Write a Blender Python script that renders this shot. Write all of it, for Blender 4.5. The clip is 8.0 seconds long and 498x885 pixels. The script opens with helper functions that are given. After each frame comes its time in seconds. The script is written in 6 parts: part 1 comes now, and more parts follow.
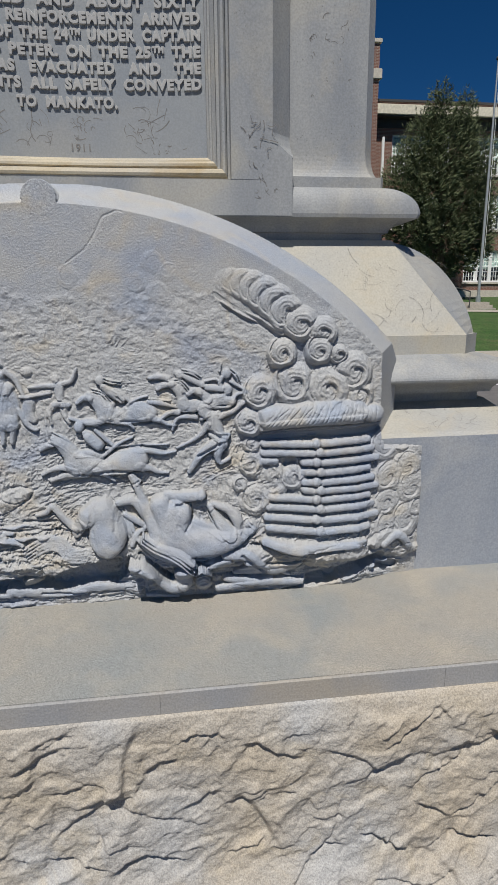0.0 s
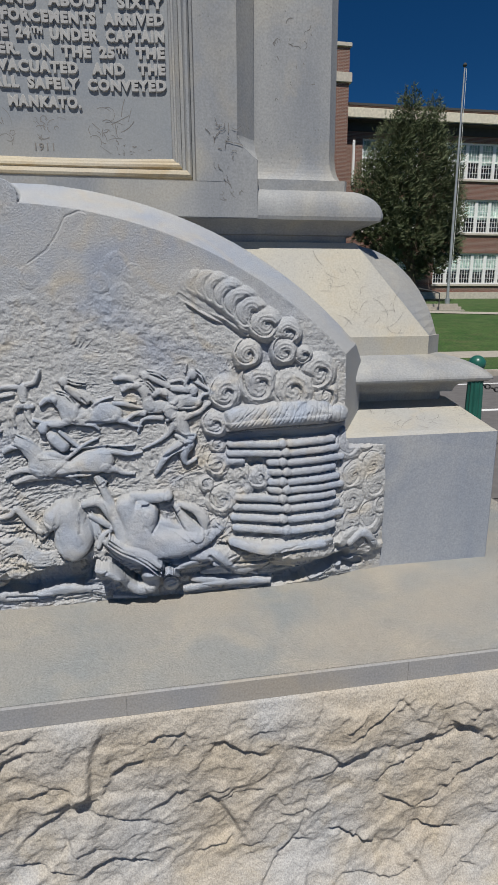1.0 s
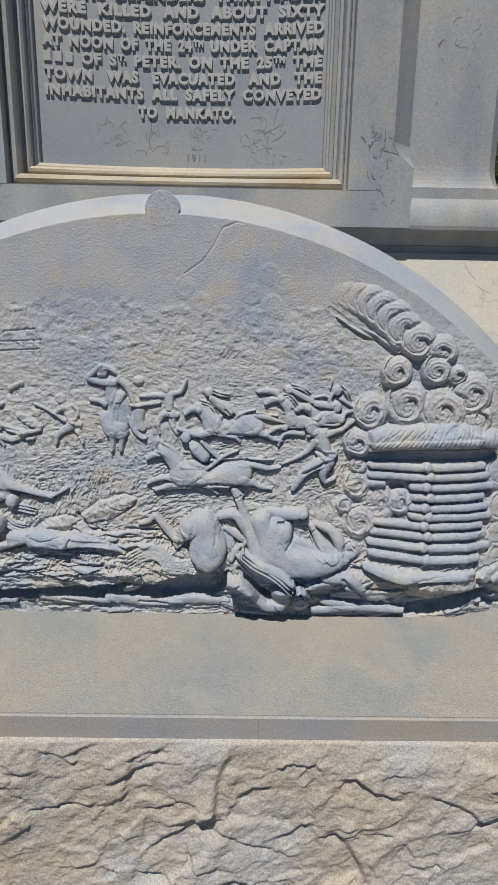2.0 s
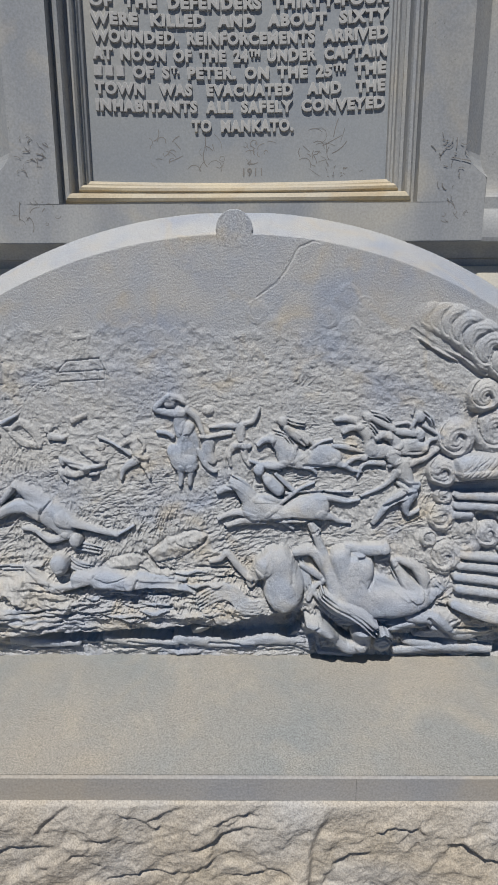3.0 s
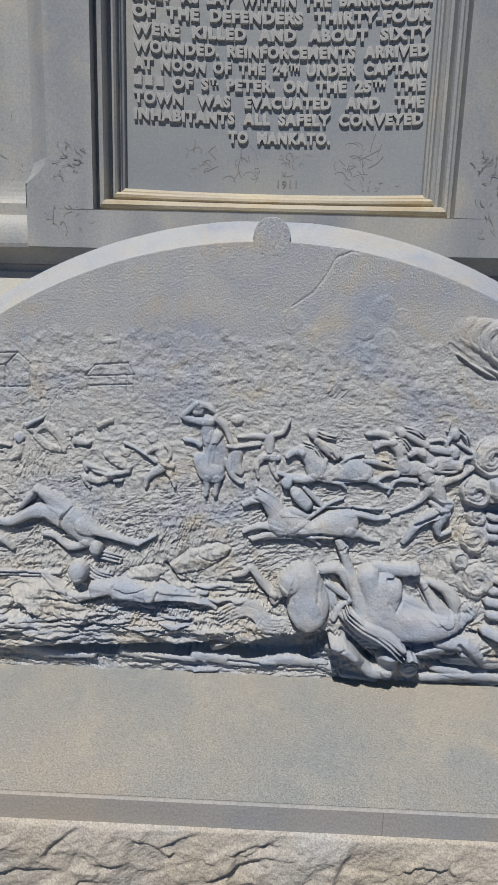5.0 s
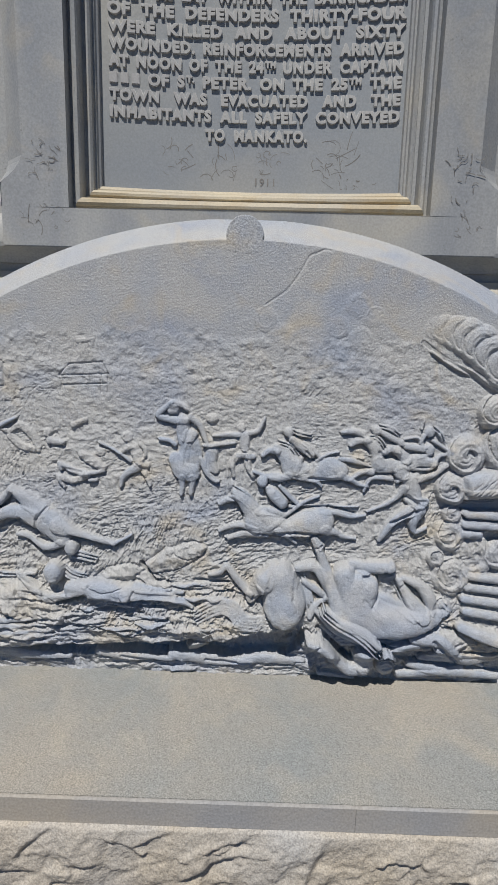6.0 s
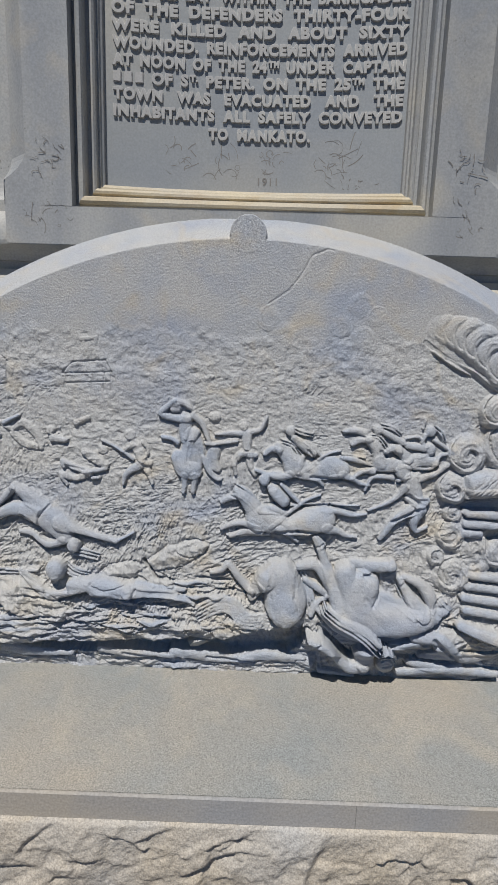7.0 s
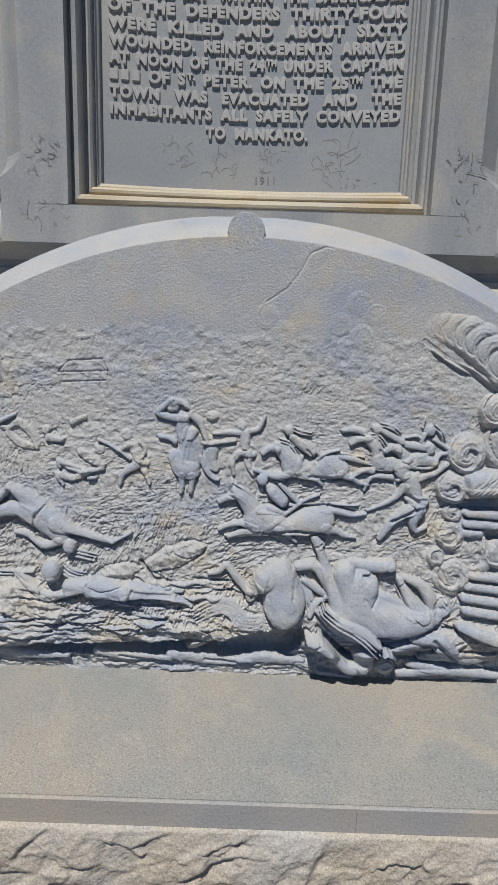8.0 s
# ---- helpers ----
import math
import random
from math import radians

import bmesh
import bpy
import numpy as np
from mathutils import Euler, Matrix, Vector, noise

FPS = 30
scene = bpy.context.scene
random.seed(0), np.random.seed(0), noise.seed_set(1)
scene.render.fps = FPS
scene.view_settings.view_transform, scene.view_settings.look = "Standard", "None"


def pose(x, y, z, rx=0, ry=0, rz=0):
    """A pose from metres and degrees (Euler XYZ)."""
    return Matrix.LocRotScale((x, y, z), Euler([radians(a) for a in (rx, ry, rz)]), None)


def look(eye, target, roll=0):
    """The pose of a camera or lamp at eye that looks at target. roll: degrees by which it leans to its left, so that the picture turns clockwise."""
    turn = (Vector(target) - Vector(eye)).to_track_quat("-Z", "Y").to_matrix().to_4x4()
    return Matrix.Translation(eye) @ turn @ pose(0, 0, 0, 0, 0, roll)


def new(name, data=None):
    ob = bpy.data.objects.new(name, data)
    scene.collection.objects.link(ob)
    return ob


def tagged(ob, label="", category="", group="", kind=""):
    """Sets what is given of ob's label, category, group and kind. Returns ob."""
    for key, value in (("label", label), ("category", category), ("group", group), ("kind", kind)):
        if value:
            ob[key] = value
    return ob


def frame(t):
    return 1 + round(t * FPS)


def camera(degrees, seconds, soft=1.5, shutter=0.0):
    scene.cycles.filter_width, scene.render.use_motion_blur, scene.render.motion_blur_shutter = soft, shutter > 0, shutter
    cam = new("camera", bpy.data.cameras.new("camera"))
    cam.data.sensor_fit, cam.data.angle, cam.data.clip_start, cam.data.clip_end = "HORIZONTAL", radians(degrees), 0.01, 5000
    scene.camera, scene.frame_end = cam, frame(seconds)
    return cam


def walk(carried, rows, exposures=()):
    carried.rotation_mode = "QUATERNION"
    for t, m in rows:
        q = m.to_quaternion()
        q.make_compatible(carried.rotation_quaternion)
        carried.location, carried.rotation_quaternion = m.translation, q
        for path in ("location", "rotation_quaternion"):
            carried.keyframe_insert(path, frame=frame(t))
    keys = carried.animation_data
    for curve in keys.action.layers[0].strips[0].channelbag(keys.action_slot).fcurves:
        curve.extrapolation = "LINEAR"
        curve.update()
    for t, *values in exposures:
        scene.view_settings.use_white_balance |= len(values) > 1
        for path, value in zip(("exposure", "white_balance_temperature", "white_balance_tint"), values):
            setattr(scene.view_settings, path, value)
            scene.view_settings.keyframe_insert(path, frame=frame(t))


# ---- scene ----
cam = camera(47.9, 8.0, 1.0)
PATH = [
    (0, (0.347, 0.538, 1.612), (0.590, 2.464, 1.133), -0.6),
    (0.5, (0.371, 0.529, 1.616), (0.706, 2.443, 1.142), -0.3),
    (1, (0.370, 0.523, 1.613), (0.703, 2.436, 1.136), -0.4),
    (1.5, (0.342, 0.518, 1.607), (0.513, 2.457, 1.149), 0.1),
    (2, (0.227, 0.595, 1.635), (0.245, 2.541, 1.173), 1.0),
    (2.2, (0.188, 0.628, 1.655), (0.123, 2.576, 1.207), -0.7),
    (3.3, (0.015, 0.727, 1.683), (0.026, 2.677, 1.238), 0.3),
    (3.5, (0.004, 0.738, 1.683), (0.005, 2.682, 1.214), 1.3),
    (4, (-0.015, 0.718, 1.659), (-0.094, 2.680, 1.279), 1.2),
    (4.5, (-0.046, 0.722, 1.657), (-0.095, 2.685, 1.277), 3.2),
    (5, (-0.007, 0.736, 1.653), (-0.054, 2.699, 1.275), 1.7),
    (6.5, (0.041, 0.739, 1.653), (0.024, 2.701, 1.270), 1.6),
    (7, (0.031, 0.732, 1.653), (0.013, 2.695, 1.268), 1.8),
    (7.5, (0.015, 0.742, 1.653), (0.007, 2.703, 1.261), 2.1),
    (8, (0.027, 0.744, 1.642), (0.021, 2.708, 1.267), 1.8),
]
walk(cam, [(t, look(eye, target, roll)) for t, eye, target, roll in PATH])

# ---- light ----
SUN_ELEV, SUN_AZ = 60.0, 196.0  # degrees; azimuth from +y, clockwise
world = bpy.data.worlds.new("world")
scene.world = world
world.use_nodes = True
wn = world.node_tree
sky = wn.nodes.new("ShaderNodeTexSky")
sky.sky_type = "NISHITA"
sky.sun_disc = False
sky.sun_elevation, sky.sun_rotation = radians(SUN_ELEV), radians(SUN_AZ)
sky.altitude, sky.air_density, sky.dust_density, sky.ozone_density = 2500, 0.8, 0.0, 6.0
hue = wn.nodes.new("ShaderNodeHueSaturation")
hue.inputs["Saturation"].default_value = 1.25
wn.links.new(sky.outputs["Color"], hue.inputs["Color"])
wn.links.new(hue.outputs["Color"], wn.nodes["Background"].inputs["Color"])
wn.nodes["Background"].inputs["Strength"].default_value = 0.048
sun = new("sun", bpy.data.lights.new("sun", "SUN"))
sun.data.energy, sun.data.angle, sun.data.color = 4.5, radians(0.53), (1.0, 0.97, 0.92)
_e, _a = radians(SUN_ELEV), radians(SUN_AZ)
sun.matrix_world = look((0, 0, 0), (-math.sin(_a) * math.cos(_e), -math.cos(_a) * math.cos(_e), -math.sin(_e)))
scene.view_settings.exposure = 0.0


# ---- materials ----
def mat(name, col, col2=None, rough=0.8, scale=6.0, grain=220.0, grain_amt=0.12, bump=0.15, stain=None, stain_amt=0.0, metal=0.0, stain_scale=1.5, streak=(1, 1, 1), ochre=0.0, pits=0.0, smoothed=None):
    """A surface with two scales of colour change, stains and fine relief, in object metres."""
    m = bpy.data.materials.new(name)
    m.use_nodes = True
    n, l = m.node_tree.nodes, m.node_tree.links
    b = n["Principled BSDF"]
    b.inputs["Roughness"].default_value, b.inputs["Metallic"].default_value = rough, metal
    tc = n.new("ShaderNodeTexCoord")
    geo = n.new("ShaderNodeNewGeometry")

    def noise_tex(sc, detail, src=None, dist=0.0):
        t = n.new("ShaderNodeTexNoise")
        t.inputs["Scale"].default_value, t.inputs["Detail"].default_value, t.inputs["Distortion"].default_value = sc, detail, dist
        l.new(src or geo.outputs["Position"], t.inputs["Vector"])
        return t

    def mixc(fac, a, c):
        x = n.new("ShaderNodeMix")
        x.data_type = "RGBA"
        for s, v in ((x.inputs[0], fac), (x.inputs[6], a), (x.inputs[7], c)):
            if hasattr(v, "is_linked"):
                l.new(v, s)
            else:
                s.default_value = v
        return x.outputs[2]

    def ramp(src, lo, hi):
        r = n.new("ShaderNodeMapRange")
        r.inputs[1].default_value, r.inputs[2].default_value = lo, hi
        l.new(src, r.inputs[0])
        return r.outputs[0]

    mp = n.new("ShaderNodeMapping")
    mp.inputs["Scale"].default_value = streak
    l.new(geo.outputs["Position"], mp.inputs["Vector"])
    big = noise_tex(scale, 5, mp.outputs["Vector"], 0.4)
    c = mixc(ramp(big.outputs["Fac"], 0.35, 0.65), (*col, 1), (*(col2 or [v * 0.8 for v in col]), 1))
    if stain:
        st = noise_tex(stain_scale, 7, None, 0.8)
        f = ramp(st.outputs["Fac"], 0.5, 0.72)
        mul = n.new("ShaderNodeMath")
        mul.operation = "MULTIPLY"
        mul.inputs[1].default_value = stain_amt
        l.new(f, mul.inputs[0])
        c = mixc(mul.outputs[0], c, (*stain, 1))
    if ochre:
        oc = noise_tex(7.0, 8, None, 1.2)
        mo = n.new("ShaderNodeMath")
        mo.operation = "MULTIPLY"
        mo.inputs[1].default_value = ochre
        l.new(ramp(oc.outputs["Fac"], 0.54, 0.70), mo.inputs[0])
        c = mixc(mo.outputs[0], c, (0.44, 0.37, 0.26, 1))
    if pits:
        vo = n.new("ShaderNodeTexVoronoi")
        vo.inputs["Scale"].default_value = 70.0
        l.new(geo.outputs["Position"], vo.inputs["Vector"])
        gate = noise_tex(9.0, 3)
        pm = n.new("ShaderNodeMath")
        pm.operation = "MULTIPLY"
        l.new(ramp(vo.outputs["Distance"], 0.22, 0.10), pm.inputs[0])
        l.new(ramp(gate.outputs["Fac"], 0.56, 0.66), pm.inputs[1])
        ps = n.new("ShaderNodeMath")
        ps.operation = "MULTIPLY"
        ps.inputs[1].default_value = pits
        l.new(pm.outputs[0], ps.inputs[0])
        c = mixc(ps.outputs[0], c, (0.16, 0.16, 0.155, 1))
    # bluer tint wherever the mesh's mask marks raised forms and upper patches
    if smoothed:
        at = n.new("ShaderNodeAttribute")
        at.attribute_name = "smoothed"
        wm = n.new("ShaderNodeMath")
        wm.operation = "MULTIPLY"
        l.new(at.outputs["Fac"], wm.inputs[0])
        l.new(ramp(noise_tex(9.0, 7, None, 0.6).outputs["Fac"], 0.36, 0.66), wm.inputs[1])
        c = mixc(wm.outputs[0], c, (*smoothed, 1))
    fine = noise_tex(grain, 3)
    g = n.new("ShaderNodeMapRange")
    g.inputs[1].default_value, g.inputs[2].default_value = 0.3, 0.7
    g.inputs[3].default_value, g.inputs[4].default_value = 1 - grain_amt, 1 + grain_amt
    l.new(fine.outputs["Fac"], g.inputs[0])
    vm = n.new("ShaderNodeVectorMath")
    vm.operation = "SCALE"
    l.new(c, vm.inputs[0])
    l.new(g.outputs[0], vm.inputs["Scale"])
    l.new(vm.outputs[0], b.inputs["Base Color"])
    bp = n.new("ShaderNodeBump")
    bp.inputs["Strength"].default_value, bp.inputs["Distance"].default_value = bump, 0.004
    mid = noise_tex(grain * 0.45, 8)
    l.new(mid.outputs["Fac"], bp.inputs["Height"])
    l.new(bp.outputs["Normal"], b.inputs["Normal"])
    return m


RELIEF = mat("carved_bluish_stone", (0.365, 0.37, 0.375), (0.41, 0.40, 0.38), 0.75, 3.4, 420, 0.48, 0.5, (0.25, 0.285, 0.36), 0.85, stain_scale=3.6, ochre=0.5, smoothed=(0.295, 0.33, 0.39))
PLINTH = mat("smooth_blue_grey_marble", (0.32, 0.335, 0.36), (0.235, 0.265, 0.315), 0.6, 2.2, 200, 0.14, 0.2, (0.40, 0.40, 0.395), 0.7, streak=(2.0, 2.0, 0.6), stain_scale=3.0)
# lighter than the ledge top, to offset the weak sun on its front
MARGIN = mat("brightened_margin_stone", (0.30, 0.305, 0.315), (0.37, 0.32, 0.25), 0.75, 1.4, 200, 0.15, 0.3, (0.24, 0.25, 0.27), 0.6, stain_scale=4.0)
SMOOTH = mat("smooth_grey_marble", (0.335, 0.335, 0.325), (0.225, 0.238, 0.255), 0.6, 2.6, 150, 0.12, 0.15, (0.42, 0.38, 0.30), 0.6, streak=(2.2, 2.2, 0.5), stain_scale=2.6, ochre=0.2, pits=0.8)
LEDGE = mat("bush_hammered_ledge", (0.305, 0.28, 0.24), (0.235, 0.245, 0.24), 0.85, 2.6, 320, 0.38, 0.6, (0.37, 0.33, 0.27), 0.6, stain_scale=5.0, ochre=0.12, pits=0.5)
YELLOW = mat("cream_marble", (0.43, 0.40, 0.33), (0.37, 0.365, 0.345), 0.7, 3.0, 160, 0.1, 0.15, ochre=0.35, pits=0.5)
OCHRE = mat("ochre_stained_marble", (0.46, 0.40, 0.29), (0.40, 0.36, 0.29), 0.7, 4.0, 160, 0.1, 0.15, (0.36, 0.26, 0.13), 0.6, stain_scale=8.0)
ROCK = mat("quarry_faced_stone", (0.41, 0.355, 0.28), (0.40, 0.39, 0.375), 0.9, 3.0, 260, 0.28, 0.9, (0.40, 0.32, 0.22), 0.5, ochre=0.4)
LETTER = mat("letter_stone", (0.38, 0.375, 0.36), (0.35, 0.345, 0.34), 0.7, 4.0, 160, 0.1, 0.1)
PANEL = mat("lettered_panel_stone", (0.275, 0.285, 0.285), (0.225, 0.245, 0.27), 0.7, 2.5, 160, 0.08, 0.15, (0.40, 0.37, 0.31), 0.4)
SCRATCH = mat("scratch_dark", (0.21, 0.20, 0.19), None, 0.9)
STONE = mat("building_limestone", (0.55, 0.50, 0.42), None, 0.8)
BLIND = mat("roller_blind", (0.5, 0.6, 0.55), None, 0.9)
GRASS = mat("grass_green", (0.028, 0.075, 0.010), (0.055, 0.10, 0.022), 0.9, 1.2, 16, 0.6, 1.0, (0.10, 0.10, 0.04), 0.6)
ROAD = mat("grey_road", (0.15, 0.14, 0.135), None, 0.9)
PATHM = mat("path_concrete", (0.42, 0.38, 0.32), None, 0.9)
BRICK = mat("red_brick", (0.19, 0.085, 0.06), (0.14, 0.065, 0.05), 0.9, 1.2, 14, 0.3)
_n, _l = BRICK.node_tree.nodes, BRICK.node_tree.links
_geo, _sep, _com, _br = _n.new("ShaderNodeNewGeometry"), _n.new("ShaderNodeSeparateXYZ"), _n.new("ShaderNodeCombineXYZ"), _n.new("ShaderNodeTexBrick")
_l.new(_geo.outputs["Position"], _sep.inputs[0])
_l.new(_sep.outputs["X"], _com.inputs["X"])
_l.new(_sep.outputs["Z"], _com.inputs["Y"])
_l.new(_com.outputs[0], _br.inputs["Vector"])
_br.inputs["Color1"].default_value, _br.inputs["Color2"].default_value, _br.inputs["Mortar"].default_value = (0.20, 0.085, 0.06, 1), (0.13, 0.06, 0.045, 1), (0.30, 0.24, 0.20, 1)
_br.inputs["Scale"].default_value, _br.inputs["Brick Width"].default_value, _br.inputs["Row Height"].default_value, _br.inputs["Mortar Size"].default_value = 1.0, 0.24, 0.085, 0.012
_l.new(_br.outputs["Color"], _n["Principled BSDF"].inputs["Base Color"])
TRIM = mat("cream_trim", (0.72, 0.66, 0.52), None, 0.7)
# for dark metal, and for shade put into soffit, frieze and rooms
DARK = mat("near_black", (0.05, 0.05, 0.05), None, 0.8)
WHITE = mat("white_paint", (0.8, 0.8, 0.78), (0.76, 0.76, 0.74), 0.6)
GLASS = bpy.data.materials.new("window_glass")
GLASS.use_nodes = True
_g = GLASS.node_tree.nodes["Principled BSDF"]
_g.inputs["Base Color"].default_value = (0.9, 0.96, 0.95, 1)
_g.inputs["Transmission Weight"].default_value, _g.inputs["IOR"].default_value, _g.inputs["Roughness"].default_value = 1.0, 1.3, 0.01
GREENP = mat("green_paint", (0.02, 0.12, 0.09), None, 0.35, bump=0.02)
LEAF = mat("juniper_green", (0.06, 0.088, 0.038), (0.115, 0.125, 0.055), 0.8, 3.0, 40, 0.3)
BARK = mat("bark", (0.10, 0.07, 0.05), None, 0.95)
POLE = mat("pole_metal", (0.6, 0.6, 0.58), None, 0.4, metal=0.6)


# ---- helpers of the build ----
def finish(ob, bm, material, smooth=False):
    bmesh.ops.recalc_face_normals(bm, faces=bm.faces)
    bm.to_mesh(ob.data)
    bm.free()
    ob.data.materials.append(material)
    if smooth:
        for p in ob.data.polygons:
            p.use_smooth = True
    return ob


def part(name, bm, material, parent, label="", smooth=False):
    ob = finish(new(name, bpy.data.meshes.new(name)), bm, material, smooth)
    ob.parent = parent
    if parent is not None and parent.type == "EMPTY":
        ob.matrix_parent_inverse = parent.matrix_basis.inverted()
    return tagged(ob, label) if label else ob


def thing(name, label, category, at=(0, 0, 0), group="", kind=""):
    e = new(name)
    e.empty_display_size = 0.1
    e.location = at
    e.matrix_basis = Matrix.Translation(at)
    return tagged(e, label, category, group, kind)


def box(bm, x0, x1, y0, y1, z0, z1, bevel=0.0):
    r = bmesh.ops.create_cube(bm, size=1, matrix=Matrix.LocRotScale(((x0 + x1) / 2, (y0 + y1) / 2, (z0 + z1) / 2), None, (x1 - x0, y1 - y0, z1 - z0)))
    if bevel:
        es = list({e for v in r["verts"] for e in v.link_edges})
        bmesh.ops.bevel(bm, geom=es, offset=bevel, segments=2, affect="EDGES")
    return bm


YC = 3.8  # the monument's middle, front to back


def loft(levels):
    """A solid from plans (half width, front y, z, corner cut), from the lowest up."""
    bm = bmesh.new()
    rings = []
    for hx, yf, z, c in levels:
        yb = 2 * YC - yf
        pts = [(-hx + c, yf), (hx - c, yf), (hx, yf + c), (hx, yb - c), (hx - c, yb), (-hx + c, yb), (-hx, yb - c), (-hx, yf + c)]
        rings.append([bm.verts.new((x, y, z)) for x, y in pts])
    for a, b in zip(rings, rings[1:]):
        for i in range(8):
            bm.faces.new((a[i], a[(i + 1) % 8], b[(i + 1) % 8], b[i]))
    bm.faces.new(rings[0][::-1])
    bm.faces.new(rings[-1])
    return bm


# ---- monument ----
monument = thing("stone_monument", "pale carved stone monument on a rough quarry-faced base", "monument", (0, YC, 0))
# front band of the ledge, brightened by colour where the high sun barely reaches
part("ledge_margin", loft([(1.98, 1.745, 0.627, 0.004), (1.98, 1.745, 0.684, 0.004), (1.977, 1.748, 0.6875, 0.004)]), MARGIN, monument, "smooth front margin of the ledge, coloured lighter to offset weak sun")
part("ledge_course", loft([(1.976, 1.749, 0.64, 0.004), (1.974, 1.751, 0.690, 0.004), (1.6, 2.15, 0.7365, 0.004), (1.5, 2.4, 0.742, 0.004)]), LEDGE, monument, "weathered grey ledge stone")
part("base_core", loft([(1.96, 1.78, 0.0, 0.01), (1.96, 1.78, 0.625, 0.01)]), ROCK, monument)
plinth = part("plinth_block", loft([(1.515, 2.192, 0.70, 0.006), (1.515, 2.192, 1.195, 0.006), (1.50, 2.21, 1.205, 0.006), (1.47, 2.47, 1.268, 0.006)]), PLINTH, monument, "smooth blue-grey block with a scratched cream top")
# faces that look upward take the lighter, creamier colour
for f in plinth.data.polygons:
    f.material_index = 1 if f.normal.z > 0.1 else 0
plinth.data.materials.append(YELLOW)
lc = [(1.44, 2.455, 1.25, 0.01), (1.44, 2.455, 1.297, 0.01)]
for k in range(13):
    a = k / 12 * math.pi / 2
    lc.append((1.475 + 0.09 * (1 - math.cos(a)), 2.425 - 0.085 * (1 - math.cos(a)), 1.298 + 0.046 * math.sin(a), 0.012))
lc += [(1.572, 2.331, 1.350, 0.012), (1.574, 2.329, 1.356, 0.012)]
for k in range(1, 15):
    u = k / 14
    lc.append((1.574 - 0.14 * u ** 1.5, 2.329 + 0.125 * u ** 1.5, 1.356 + 0.078 * (0.45 * u + 0.55 * math.sin(u * math.pi / 2)), 0.012 + 0.07 * u))
part("lower_cornice", loft(lc), SMOOTH, monument)


def slope_level(u):
    """Half width of the arris, front y, z and half width of the rounded end of the sloping course, u from its foot to its top."""
    return 1.375 - 0.235 * u, 2.456 + 0.165 * u, 1.500 + 0.333 * u, 1.165 + 0.29 * math.sqrt(max(0.0, 1 - u ** 1.9))


def sloped_course():
    """A flat sloping front that meets quarter-round ends in straight arrises."""
    bm = bmesh.new()
    rings = []
    for a, yf, z, o in [(1.372, 2.45, 1.43, 1.465), (1.372, 2.45, 1.499, 1.465)] + [slope_level(1 - (1 - k / 20) ** 1.6) for k in range(21)]:
        yb, c = 2 * YC - yf, 0.10
        pts = [(-a, yf), (a, yf), (max(o, a + 0.004), yf + c), (max(o, a + 0.004), yb - c), (a, yb), (-a, yb), (-max(o, a + 0.004), yb - c), (-max(o, a + 0.004), yf + c)]
        rings.append([bm.verts.new((x, y, z)) for x, y in pts])
    for a, b in zip(rings, rings[1:]):
        for k in range(8):
            f = bm.faces.new((a[k], a[(k + 1) % 8], b[(k + 1) % 8], b[k]))
            # rounded ends get a greyer colour that stands in for their weaker sunlight
            f.material_index = 0 if k in (0, 4) else 1
    bm.faces.new(rings[0][::-1])
    bm.faces.new(rings[-1])
    return bm


part("sloped_course", sloped_course(), YELLOW, monument, "cream sloping stone course, rounded ends coloured greyer for their weaker sun").data.materials.append(SMOOTH)
uc = [(1.115, 2.64, 1.80, 0.01), (1.115, 2.64, 1.858, 0.01)]
for k in range(13):
    a = k / 12 * math.pi / 2
    uc.append((1.135 + 0.082 * (1 - math.cos(a)), 2.628 - 0.068 * (1 - math.cos(a)), 1.860 + 0.042 * math.sin(a), 0.012))
uc += [(1.222, 2.5585, 1.908, 0.012), (1.224, 2.557, 1.914, 0.012)]
for k in range(1, 15):
    a = k / 14 * math.pi / 2
    uc.append((1.224 - 0.127 * (1 - math.cos(a)), 2.557 + 0.045 * (1 - math.cos(a)), 1.914 + 0.091 * math.sin(a), 0.012))
uc += [(1.097, 2.602, 2.04, 0.01)]
part("upper_cornice", loft(uc), SMOOTH, monument)


def pilaster(side):
    """A corner upright of the die: flared foot, plain shaft, cut corner."""
    bm = bmesh.new()
    lv = [(1.095 - 0.03 * math.sin(a), 2.604 + 0.028 * math.sin(a), 2.04 + 0.09 * (1 - math.cos(a)), 0.03) for a in (k / 8 * math.pi / 2 for k in range(9))] + [(1.065, 2.632, 3.7, 0.035)]
    rings = []
    for hx, yf, z, c in lv:
        pts = [(0.62, yf), (hx - c, yf), (hx, yf + c), (hx, 2 * YC - yf), (0.62, 2 * YC - yf)]
        rings.append([bm.verts.new((side * x, y, z)) for x, y in pts])
    for a, q in zip(rings, rings[1:]):
        for k in range(5):
            bm.faces.new((a[k], a[(k + 1) % 5], q[(k + 1) % 5], q[k]))
    bm.faces.new(rings[0])
    bm.faces.new(rings[-1])
    return bm


part("pilaster", pilaster(-1), SMOOTH, monument)
part("pilaster", pilaster(1), SMOOTH, monument)
part("die_core", box(bmesh.new(), -0.618, 0.618, 2.77, 4.9, 2.03, 3.69), SMOOTH, monument)


# ---- carved relief: a height field, proud of the slab's face ----
FACE = 2.19
GX0, GX1, GZ0, GZ1, CELL = -1.10, 1.16, 0.708, 1.95, 0.0019
gx = np.arange(GX0, GX1, CELL)
gz = np.arange(GZ0, GZ1, CELL)
XX, ZZ = np.meshgrid(gx, gz)
rng = np.random.default_rng(7)


